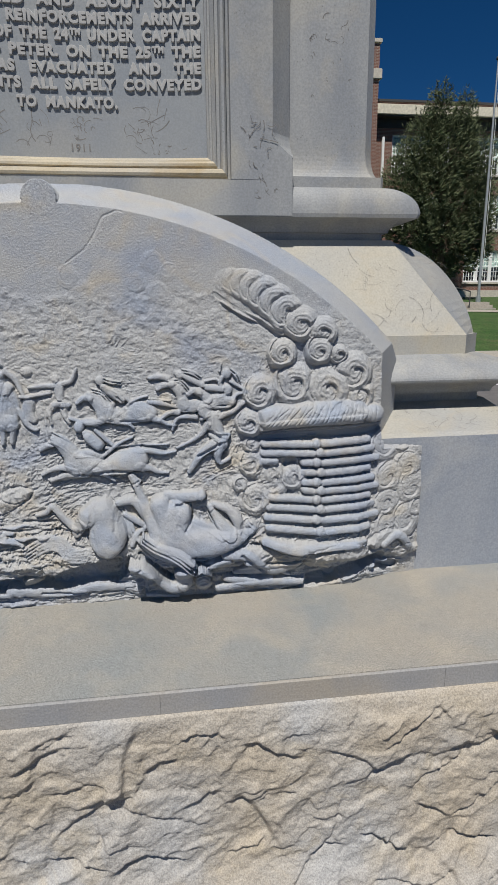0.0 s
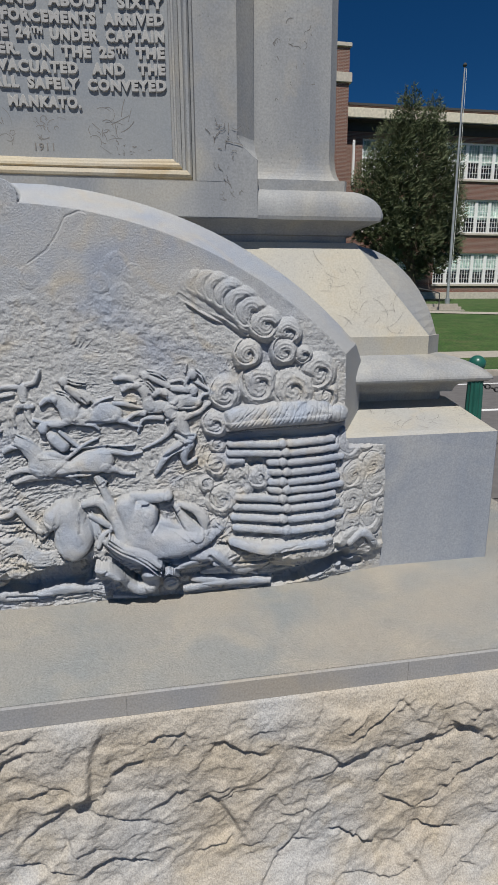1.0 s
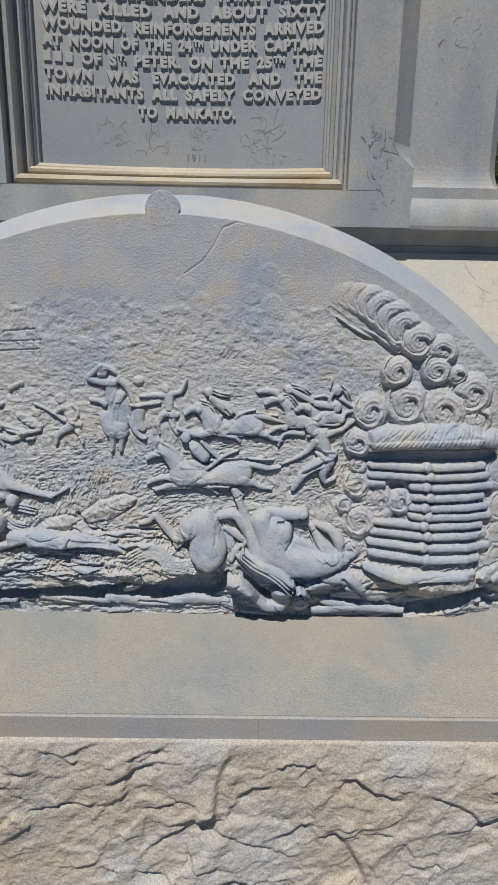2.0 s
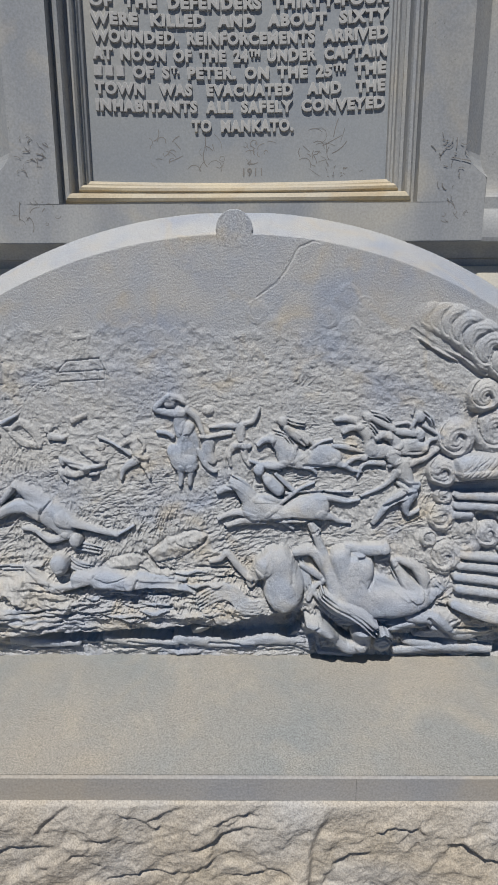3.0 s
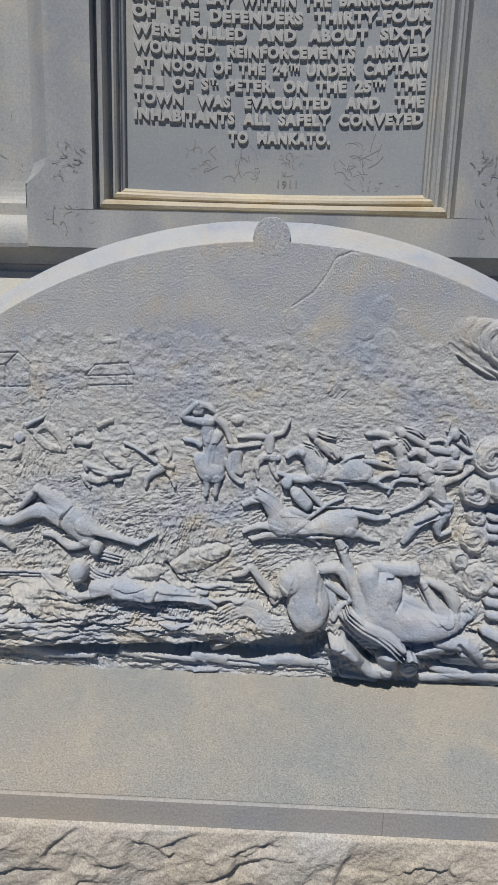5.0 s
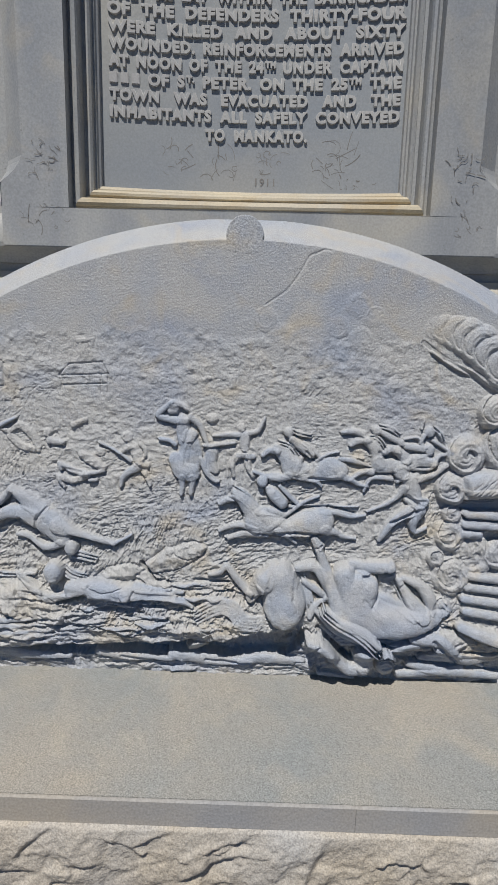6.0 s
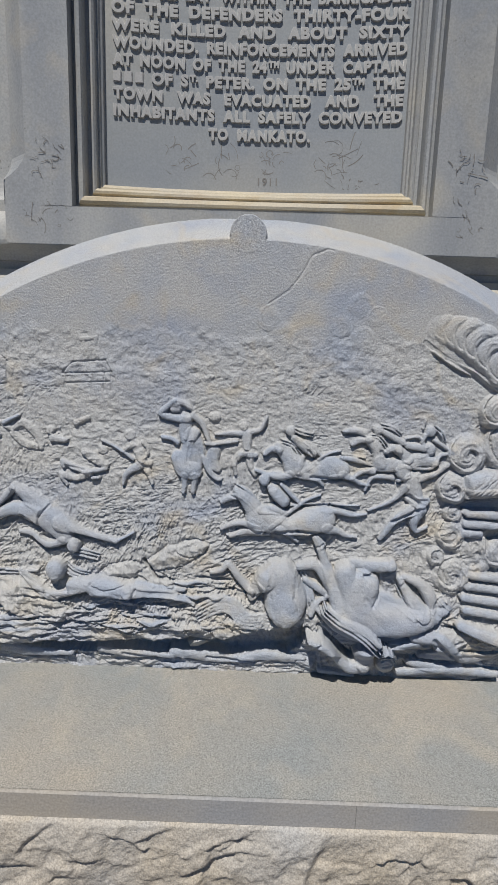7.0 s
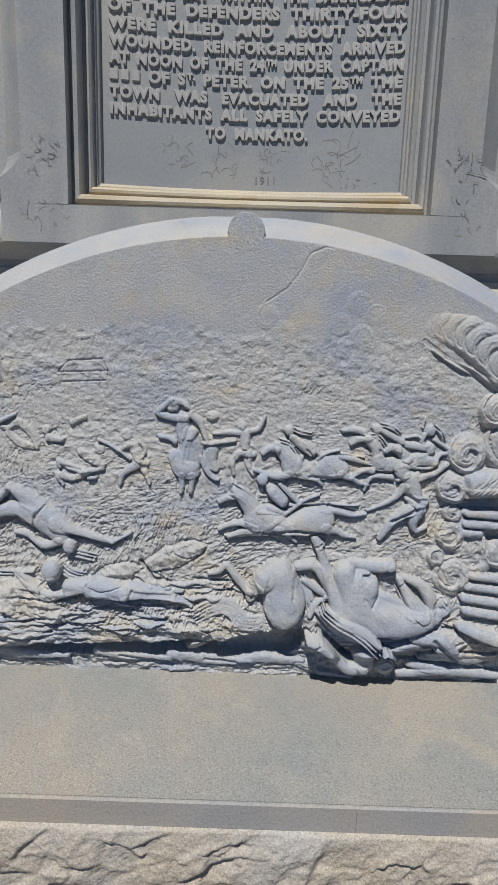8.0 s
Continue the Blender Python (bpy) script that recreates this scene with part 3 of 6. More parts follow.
groove(0.0090, 0.0053, (-0.722, 0.922), (-0.644, 0.911))
groove(0.0090, 0.0053, (-0.577, 0.951), (-0.508, 0.948))
groove(0.0090, 0.0053, (-0.468, 0.900), (-0.559, 0.888))
groove(0.0090, 0.0053, (-0.729, 0.858), (-0.666, 0.892))
groove(0.0090, 0.0053, (-0.683, 0.856), (-0.589, 0.868))
crag(0.022, -0.172, 1.062, 0.0772, 0.0326, 18)
crag(0.021, -0.312, 1.015, 0.0715, 0.0298, 12)
crag(0.016, -0.121, 1.088, 0.0446, 0.0208, 10)
crag(0.020, -0.215, 1.003, 0.0536, 0.0179, -16)
groove(0.0200, 0.0059, (-0.251, 1.052), (-0.216, 1.009), (-0.180, 1.001))
limb(0.010, (-0.480, 0.908, 0.0018), (-0.450, 0.911, 0.0036), (-0.420, 0.916, 0.0030), (-0.396, 0.915, 0.0012))
limb(0.012, (-0.410, 0.930, 0.0018), (-0.387, 0.928, 0.0048), (-0.365, 0.933, 0.0030), (-0.347, 0.928, 0.0012))
limb(0.015, (-0.326, 0.945, 0.0018), (-0.288, 0.939, 0.0060), (-0.251, 0.945, 0.0030), (-0.221, 0.948, 0.0012))
limb(0.010, (-0.211, 0.931, 0.0018), (-0.181, 0.934, 0.0036), (-0.151, 0.939, 0.0030), (-0.127, 0.938, 0.0012))
limb(0.012, (-0.306, 0.909, 0.0018), (-0.261, 0.907, 0.0048), (-0.216, 0.913, 0.0030), (-0.180, 0.908, 0.0012))
limb(0.015, (-0.162, 0.965, 0.0018), (-0.125, 0.959, 0.0060), (-0.088, 0.964, 0.0030), (-0.058, 0.968, 0.0012))
limb(0.010, (-0.108, 0.978, 0.0018), (-0.078, 0.980, 0.0036), (-0.048, 0.986, 0.0030), (-0.024, 0.985, 0.0012))
limb(0.012, (-0.168, 0.995, 0.0018), (-0.138, 0.993, 0.0048), (-0.108, 0.999, 0.0030), (-0.084, 0.994, 0.0012))
limb(0.015, (-0.082, 0.967, 0.0018), (-0.059, 0.961, 0.0060), (-0.037, 0.966, 0.0030), (-0.019, 0.969, 0.0012))
limb(0.010, (-0.419, 0.892, 0.0018), (-0.389, 0.894, 0.0036), (-0.359, 0.899, 0.0030), (-0.335, 0.899, 0.0012))
limb(0.012, (-0.354, 0.881, 0.0018), (-0.316, 0.879, 0.0048), (-0.279, 0.885, 0.0030), (-0.249, 0.880, 0.0012))
limb(0.015, (-0.264, 0.897, 0.0018), (-0.227, 0.890, 0.0060), (-0.190, 0.896, 0.0030), (-0.160, 0.900, 0.0012))
limb(0.010, (-0.179, 0.874, 0.0018), (-0.149, 0.877, 0.0036), (-0.119, 0.882, 0.0030), (-0.096, 0.881, 0.0012))
limb(0.012, (-0.094, 0.886, 0.0018), (-0.072, 0.884, 0.0048), (-0.049, 0.889, 0.0030), (-0.031, 0.884, 0.0012))
limb(0.015, (-0.313, 0.873, 0.0018), (-0.283, 0.866, 0.0060), (-0.253, 0.872, 0.0030), (-0.229, 0.876, 0.0012))
limb(0.010, (-0.464, 0.869, 0.0018), (-0.434, 0.872, 0.0036), (-0.404, 0.878, 0.0030), (-0.380, 0.877, 0.0012))
groove(0.0105, 0.0052, (-0.288, 0.910), (-0.166, 0.898))
groove(0.0105, 0.0052, (-0.390, 0.931), (-0.315, 0.928))
groove(0.0105, 0.0052, (-0.271, 0.944), (-0.182, 0.935))
groove(0.0105, 0.0052, (-0.153, 0.965), (-0.093, 0.945))
groove(0.0105, 0.0052, (-0.110, 1.009), (-0.021, 1.006))
groove(0.0105, 0.0052, (-0.299, 0.857), (-0.239, 0.879))
groove(0.0105, 0.0052, (-0.124, 0.983), (-0.006, 0.983))
groove(0.0105, 0.0052, (-0.167, 0.918), (-0.100, 0.926))
# ragged beds of the bank
ragged = np.clip((ZZ - LIP) / 0.01, 0, 1) * np.clip((1.0 - ZZ) / 0.06, 0, 1) * np.clip((0.1 - XX) / 0.1, 0, 1)
H += ragged * (0.016 * (0.5 - np.abs(fbm(XX * 0.35 + 0.3 * ZZ, ZZ + 0.06 * XX, 26, 105, 4) - 0.5) * 3) + 0.008 * (fbm(XX * 0.5, ZZ, 70, 109, 3) - 0.5))
# dark hollow under the bank's lip
foot = np.interp(XX, [-1.1, -0.70, -0.55, -0.02, 0.20, 0.26], [0.78, 0.795, 0.786, 0.775, 0.79, 0.86]) + 0.012 * (fbm(XX, ZZ * 0.2, 22, 15) - 0.5)
inside = (ZZ > foot) & (ZZ < LIP) & (XX > -0.66 + 0.06 * (ZZ - 0.8)) & (XX < 0.13 + 0.9 * (ZZ - 0.78) + 0.05 * (fbm(XX * 0.1, ZZ, 30, 35) - 0.5))
H = np.where(inside, np.minimum(H, 0.016 + 0.012 * fbm(XX * 0.3, ZZ, 60, 25)), H)
# figure with spread arms
blob(0.009, 0.003, 1.413, 0.0117, 0.0117, 0)
limb(0.011, (0.012, 1.391, 0.0155), (0.013, 1.362, 0.0117))
limb(0.011, (-0.003, 1.395, 0.0070), (-0.035, 1.393, 0.0059), (-0.070, 1.390, 0.0035))
limb(0.012, (0.026, 1.400, 0.0070), (0.048, 1.407, 0.0059), (0.063, 1.439, 0.0035))
limb(0.010, (0.006, 1.347, 0.0106), (-0.018, 1.323, 0.0082), (-0.015, 1.287, 0.0047))
limb(0.010, (0.022, 1.343, 0.0118), (0.023, 1.314, 0.0094), (0.036, 1.289, 0.0059))
limb(0.011, (-0.004, 1.342, 0.0071), (0.036, 1.339, 0.0071))
# upper galloping horse and rider
limb(0.017, (0.060, 1.344, 0.0059), (0.077, 1.357, 0.0082), (0.098, 1.356, 0.0105))
limb(0.017, (0.095, 1.365, 0.0105), (0.116, 1.345, 0.0193), (0.140, 1.318, 0.0245))
limb(0.018, (0.139, 1.317, 0.0313), (0.183, 1.300, 0.0219), (0.227, 1.316, 0.0299), (0.261, 1.312, 0.0232))
limb(0.019, (0.129, 1.293, 0.0106), (0.100, 1.286, 0.0082), (0.071, 1.290, 0.0059), (0.038, 1.301, 0.0047))
limb(0.021, (0.169, 1.290, 0.0094), (0.200, 1.281, 0.0059), (0.215, 1.267, 0.0035))
limb(0.018, (0.264, 1.297, 0.0117), (0.294, 1.286, 0.0070), (0.312, 1.275, 0.0047), (0.336, 1.271, 0.0035))
limb(0.018, (0.258, 1.292, 0.0082), (0.206, 1.285, 0.0047))
limb(0.013, (0.260, 1.340, 0.0059), (0.300, 1.335, 0.0070), (0.340, 1.322, 0.0023))
limb(0.010, (0.263, 1.349, 0.0035), (0.322, 1.342, 0.0023))
limb(0.014, (0.103, 1.382, 0.0013), (0.134, 1.372, 0.0035), (0.159, 1.342, 0.0013))
limb(0.016, (0.100, 1.375, 0.0013), (0.130, 1.366, 0.0035), (0.153, 1.337, 0.0013))
limb(0.014, (0.098, 1.368, 0.0013), (0.126, 1.360, 0.0035), (0.147, 1.333, 0.0013))
blob(0.017, 0.126, 1.405, 0.0131, 0.0131, 0)
limb(0.016, (0.136, 1.413, 0.0016), (0.156, 1.405, 0.0035), (0.185, 1.399, 0.0008))
limb(0.017, (0.133, 1.406, 0.0016), (0.154, 1.398, 0.0035), (0.184, 1.392, 0.0008))
limb(0.019, (0.135, 1.387, 0.0093), (0.159, 1.370, 0.0129), (0.186, 1.348, 0.0094))
limb(0.023, (0.164, 1.379, 0.0052), (0.188, 1.363, 0.0058), (0.208, 1.343, 0.0053))
limb(0.026, (0.152, 1.295, 0.0058), (0.182, 1.316, 0.0058), (0.212, 1.342, 0.0047))
limb(0.021, (0.204, 1.338, 0.0035), (0.233, 1.352, 0.0035), (0.257, 1.357, 0.0023))
limb(0.019, (0.160, 1.338, 0.0070), (0.147, 1.300, 0.0070))
groove(0.0075, 0.0058, (0.183, 1.288), (0.264, 1.284))
groove(0.0060, 0.0044, (0.173, 1.357), (0.198, 1.329))
# lower galloping horse and rider
limb(0.026, (-0.048, 1.215, 0.0059), (-0.033, 1.225, 0.0082), (-0.005, 1.234, 0.0106))
limb(0.027, (-0.010, 1.246, 0.0094), (0.014, 1.223, 0.0168), (0.040, 1.194, 0.0246))
limb(0.029, (0.048, 1.180, 0.0342), (0.085, 1.171, 0.0314), (0.129, 1.158, 0.0220), (0.173, 1.170, 0.0342), (0.217, 1.180, 0.0356))
limb(0.032, (0.046, 1.151, 0.0118), (0.011, 1.162, 0.0082), (-0.025, 1.155, 0.0059), (-0.048, 1.144, 0.0047))
limb(0.029, (0.056, 1.141, 0.0094), (0.012, 1.140, 0.0071), (-0.024, 1.124, 0.0047))
limb(0.030, (0.228, 1.157, 0.0155), (0.257, 1.149, 0.0082), (0.277, 1.138, 0.0059), (0.308, 1.133, 0.0035))
limb(0.033, (0.107, 1.151, 0.0118), (0.134, 1.134, 0.0071), (0.153, 1.118, 0.0047))
limb(0.020, (0.216, 1.205, 0.0059), (0.261, 1.200, 0.0082), (0.298, 1.192, 0.0059), (0.334, 1.195, 0.0024))
limb(0.017, (0.091, 1.209, 0.0035), (0.209, 1.216, 0.0035), (0.312, 1.216, 0.0024))
limb(0.022, (-0.011, 1.261, 0.0013), (0.023, 1.243, 0.0035), (0.063, 1.202, 0.0013))
limb(0.024, (-0.015, 1.255, 0.0013), (0.019, 1.238, 0.0035), (0.057, 1.197, 0.0013))
limb(0.023, (-0.018, 1.248, 0.0013), (0.014, 1.232, 0.0035), (0.052, 1.192, 0.0013))
limb(0.025, (-0.021, 1.242, 0.0013), (0.010, 1.226, 0.0035), (0.047, 1.187, 0.0013))
groove(0.0045, 0.0037, (-0.034, 1.236), (-0.009, 1.228))
limb(0.025, (0.078, 1.136, 0.0059), (-0.032, 1.128, 0.0035))
blob(0.024, 0.061, 1.277, 0.0147, 0.0161, 0)
limb(0.020, (0.071, 1.294, 0.0016), (0.097, 1.295, 0.0041), (0.127, 1.289, 0.0011))
limb(0.022, (0.071, 1.287, 0.0016), (0.096, 1.288, 0.0041), (0.125, 1.282, 0.0011))
limb(0.021, (0.071, 1.280, 0.0016), (0.095, 1.281, 0.0041), (0.124, 1.274, 0.0011))
limb(0.029, (0.078, 1.258, 0.0094), (0.093, 1.244, 0.0168), (0.114, 1.224, 0.0155))
limb(0.032, (0.107, 1.265, 0.0058), (0.131, 1.242, 0.0064), (0.158, 1.217, 0.0059))
limb(0.039, (0.081, 1.157, 0.0059), (0.121, 1.188, 0.0059), (0.161, 1.217, 0.0047))
limb(0.028, (0.152, 1.212, 0.0047), (0.178, 1.228, 0.0041), (0.210, 1.241, 0.0029))
limb(0.033, (0.054, 1.200, 0.0094), (0.088, 1.201, 0.0106), (0.121, 1.192, 0.0070))
groove(0.0090, 0.0058, (0.164, 1.210), (0.236, 1.215), (0.303, 1.199))
groove(0.0090, 0.0059, (0.093, 1.143), (0.151, 1.148), (0.225, 1.141))
# riders beyond
limb(0.012, (0.266, 1.407, 0.0058), (0.289, 1.412, 0.0070), (0.319, 1.406, 0.0094))
limb(0.014, (0.288, 1.376, 0.0059), (0.305, 1.388, 0.0094), (0.331, 1.392, 0.0105))
limb(0.015, (0.326, 1.389, 0.0105), (0.352, 1.368, 0.0167), (0.363, 1.332, 0.0206))
limb(0.016, (0.362, 1.329, 0.0219), (0.417, 1.326, 0.0167), (0.460, 1.342, 0.0193), (0.504, 1.336, 0.0117))
limb(0.018, (0.373, 1.357, 0.0058), (0.392, 1.370, 0.0093), (0.407, 1.363, 0.0117))
limb(0.016, (0.407, 1.370, 0.0117), (0.430, 1.346, 0.0154))
limb(0.017, (0.344, 1.309, 0.0094), (0.315, 1.307, 0.0059), (0.287, 1.286, 0.0047))
limb(0.016, (0.396, 1.292, 0.0070), (0.360, 1.295, 0.0059), (0.338, 1.287, 0.0047), (0.325, 1.257, 0.0035))
limb(0.014, (0.330, 1.313, 0.0047), (0.301, 1.293, 0.0035))
limb(0.018, (0.461, 1.303, 0.0082), (0.411, 1.287, 0.0059))
blob(0.016, 0.353, 1.416, 0.0131, 0.0131, 0)
limb(0.016, (0.364, 1.412, 0.0070), (0.391, 1.398, 0.0082), (0.418, 1.385, 0.0082))
limb(0.013, (0.359, 1.431, 0.0016), (0.392, 1.423, 0.0035), (0.415, 1.406, 0.0011))
limb(0.015, (0.357, 1.424, 0.0016), (0.389, 1.417, 0.0035), (0.411, 1.400, 0.0011))
limb(0.014, (0.424, 1.395, 0.0035), (0.457, 1.400, 0.0035), (0.472, 1.386, 0.0035))
limb(0.015, (0.429, 1.378, 0.0093), (0.473, 1.372, 0.0093))
blob(0.016, 0.488, 1.416, 0.0146, 0.0146, 0)
limb(0.012, (0.502, 1.429, 0.0016), (0.522, 1.411, 0.0035), (0.530, 1.388, 0.0011))
limb(0.014, (0.497, 1.423, 0.0016), (0.516, 1.407, 0.0035), (0.523, 1.387, 0.0011))
limb(0.016, (0.475, 1.405, 0.0058), (0.468, 1.386, 0.0047), (0.483, 1.376, 0.0047))
blob(0.018, 0.490, 1.371, 0.0146, 0.0146, 0)
limb(0.018, (0.500, 1.392, 0.0047), (0.531, 1.374, 0.0047), (0.547, 1.363, 0.0035))
limb(0.018, (0.546, 1.361, 0.0047), (0.517, 1.354, 0.0047), (0.504, 1.329, 0.0047))
limb(0.017, (0.459, 1.350, 0.0047), (0.495, 1.358, 0.0047))
limb(0.010, (0.474, 1.444, 0.0023), (0.469, 1.422, 0.0023))
limb(0.015, (0.508, 1.348, 0.0058), (0.495, 1.321, 0.0047), (0.446, 1.320, 0.0047))
limb(0.014, (0.327, 1.403, 0.0011), (0.359, 1.399, 0.0035), (0.385, 1.366, 0.0011))
limb(0.016, (0.326, 1.396, 0.0011), (0.355, 1.393, 0.0035), (0.379, 1.362, 0.0011))
limb(0.014, (0.325, 1.389, 0.0011), (0.352, 1.387, 0.0035), (0.373, 1.357, 0.0011))
groove(0.0060, 0.0044, (0.262, 1.403), (0.317, 1.396))
groove(0.0075, 0.0058, (0.362, 1.360), (0.377, 1.346), (0.406, 1.355))
# running figure
blob(0.024, 0.421, 1.311, 0.0204, 0.0204, 0)
limb(0.021, (0.407, 1.326, 0.0021), (0.426, 1.336, 0.0047), (0.448, 1.321, 0.0016))
limb(0.023, (0.411, 1.319, 0.0021), (0.425, 1.327, 0.0047), (0.443, 1.314, 0.0016))
limb(0.027, (0.442, 1.292, 0.0193), (0.450, 1.266, 0.0232), (0.459, 1.241, 0.0193))
limb(0.028, (0.465, 1.293, 0.0093), (0.503, 1.306, 0.0070), (0.531, 1.327, 0.0058), (0.545, 1.336, 0.0035))
limb(0.029, (0.428, 1.271, 0.0093), (0.414, 1.248, 0.0070), (0.383, 1.225, 0.0047), (0.337, 1.204, 0.0029))
limb(0.030, (0.441, 1.240, 0.0105), (0.467, 1.232, 0.0167), (0.488, 1.238, 0.0082))
limb(0.030, (0.445, 1.212, 0.0167), (0.414, 1.192, 0.0117), (0.392, 1.166, 0.0094), (0.370, 1.132, 0.0059))
limb(0.031, (0.471, 1.213, 0.0154), (0.455, 1.183, 0.0117), (0.462, 1.157, 0.0070), (0.491, 1.168, 0.0047))
groove(0.0045, 0.0044, (0.442, 1.244), (0.486, 1.237))
limb(0.033, (0.481, 1.237, 0.0016), (0.485, 1.213, 0.0035), (0.480, 1.195, 0.0011))
limb(0.035, (0.469, 1.236, 0.0016), (0.473, 1.214, 0.0035), (0.468, 1.199, 0.0011))
limb(0.033, (0.458, 1.233, 0.0016), (0.462, 1.214, 0.0035), (0.458, 1.203, 0.0011))
groove(0.0105, 0.0058, (0.398, 1.179), (0.462, 1.214))
groove(0.0120, 0.0072, (0.437, 1.249), (0.464, 1.232))
# great fallen horse
limb(0.052, (0.079, 1.021, 0.0313), (0.111, 1.030, 0.0427), (0.124, 0.979, 0.0512), (0.128, 0.951, 0.0483))
blob(0.051, 0.127, 0.968, 0.0557, 0.0675, 0)
limb(0.050, (0.073, 1.021, 0.0285), (0.039, 0.990, 0.0129), (0.009, 1.011, 0.0106), (-0.025, 1.050, 0.0082), (-0.043, 1.035, 0.0070), (-0.071, 1.028, 0.0059))
limb(0.047, (0.034, 0.986, 0.0106), (0.039, 0.964, 0.0071), (0.068, 0.993, 0.0059))
limb(0.040, (0.089, 0.889, 0.0019), (0.021, 0.888, 0.0053), (-0.019, 0.925, 0.0053), (-0.051, 0.925, 0.0047), (-0.101, 0.897, 0.0016))
limb(0.043, (0.088, 0.899, 0.0019), (0.024, 0.897, 0.0053), (-0.015, 0.933, 0.0053), (-0.053, 0.934, 0.0047), (-0.105, 0.905, 0.0016))
limb(0.041, (0.088, 0.907, 0.0019), (0.026, 0.905, 0.0053), (-0.011, 0.940, 0.0053), (-0.056, 0.942, 0.0047), (-0.109, 0.912, 0.0016))
limb(0.043, (0.088, 0.916, 0.0019), (0.029, 0.913, 0.0053), (-0.008, 0.949, 0.0053), (-0.058, 0.951, 0.0047), (-0.114, 0.920, 0.0016))
limb(0.041, (0.088, 0.924, 0.0019), (0.032, 0.921, 0.0053), (-0.004, 0.956, 0.0053), (-0.061, 0.958, 0.0047), (-0.118, 0.927, 0.0016))
limb(0.045, (0.160, 1.052, 0.0094), (0.201, 1.059, 0.0129), (0.228, 1.032, 0.0155), (0.241, 0.995, 0.0106), (0.236, 0.972, 0.0071))
limb(0.051, (0.177, 1.017, 0.0070), (0.215, 0.996, 0.0106), (0.236, 0.979, 0.0059))
limb(0.048, (0.178, 1.034, 0.0016), (0.191, 1.004, 0.0047), (0.201, 0.968, 0.0047), (0.208, 0.937, 0.0016))
limb(0.051, (0.169, 1.031, 0.0016), (0.182, 1.002, 0.0047), (0.192, 0.967, 0.0047), (0.199, 0.936, 0.0016))
limb(0.048, (0.162, 1.027, 0.0016), (0.174, 0.998, 0.0047), (0.184, 0.964, 0.0047), (0.190, 0.933, 0.0016))
limb(0.044, (0.195, 0.929, 0.0082), (0.210, 0.958, 0.0082), (0.238, 0.978, 0.0059))
limb(0.050, (0.200, 1.128, 0.0082), (0.214, 1.102, 0.0105), (0.230, 1.062, 0.0129), (0.253, 1.004, 0.0194), (0.269, 0.947, 0.0219))
limb(0.052, (0.204, 1.131, 0.0070), (0.219, 1.111, 0.0093))
groove(0.0045, 0.0044, (0.204, 1.104), (0.221, 1.113), (0.231, 1.099))
limb(0.048, (0.281, 1.041, 0.0313), (0.300, 0.998, 0.0370), (0.307, 0.948, 0.0427))
limb(0.051, (0.324, 1.021, 0.0370), (0.340, 0.950, 0.0483), (0.407, 0.928, 0.0398), (0.480, 0.930, 0.0284), (0.545, 0.946, 0.0105))
blob(0.054, 0.343, 1.013, 0.0293, 0.0351, 0)
limb(0.050, (0.300, 1.069, 0.0105), (0.344, 1.062, 0.0154), (0.402, 1.063, 0.0154))
blob(0.049, 0.402, 1.063, 0.0132, 0.0190, 0)
groove(0.0120, 0.0058, (0.329, 1.043), (0.373, 1.042), (0.413, 1.052))
groove(0.0075, 0.0058, (0.370, 1.033), (0.372, 0.995), (0.353, 0.967))
limb(0.047, (0.426, 1.028, 0.0082), (0.441, 1.002, 0.0117), (0.462, 0.971, 0.0181), (0.486, 0.949, 0.0193))
limb(0.050, (0.442, 1.032, 0.0082), (0.480, 1.016, 0.0129), (0.505, 0.988, 0.0168), (0.511, 0.959, 0.0129))
limb(0.051, (0.429, 1.007, 0.0011), (0.444, 0.980, 0.0035), (0.462, 0.957, 0.0035), (0.485, 0.939, 0.0011))
limb(0.054, (0.421, 1.004, 0.0011), (0.436, 0.976, 0.0035), (0.455, 0.951, 0.0035), (0.479, 0.933, 0.0011))
limb(0.044, (0.534, 0.983, 0.0016), (0.551, 0.964, 0.0047), (0.569, 0.951, 0.0016))
limb(0.047, (0.527, 0.979, 0.0016), (0.544, 0.958, 0.0047), (0.563, 0.945, 0.0016))
limb(0.044, (0.520, 0.972, 0.0016), (0.539, 0.951, 0.0047), (0.558, 0.937, 0.0016))
limb(0.047, (0.513, 0.968, 0.0016), (0.532, 0.946, 0.0047), (0.553, 0.931, 0.0016))
blob(0.052, 0.434, 1.035, 0.0073, 0.0059, 0)
limb(0.043, (0.377, 0.984, 0.0094), (0.422, 0.969, 0.0106), (0.459, 0.944, 0.0094))
groove(0.0045, 0.0037, (0.418, 1.002), (0.435, 1.017))
# fallen rider under the horse
limb(0.056, (0.219, 0.943, 0.0117), (0.260, 0.916, 0.0206), (0.312, 0.890, 0.0193), (0.365, 0.861, 0.0117))
limb(0.060, (0.229, 0.965, 0.0013), (0.268, 0.936, 0.0041), (0.306, 0.916, 0.0041), (0.346, 0.889, 0.0035), (0.382, 0.859, 0.0011))
limb(0.062, (0.224, 0.959, 0.0013), (0.262, 0.930, 0.0041), (0.301, 0.910, 0.0041), (0.341, 0.883, 0.0035), (0.378, 0.849, 0.0011))
limb(0.060, (0.218, 0.952, 0.0013), (0.258, 0.922, 0.0041), (0.296, 0.902, 0.0041), (0.336, 0.875, 0.0035), (0.378, 0.829, 0.0011))
limb(0.063, (0.274, 0.930, 0.0082), (0.333, 0.907, 0.0093), (0.370, 0.877, 0.0070))
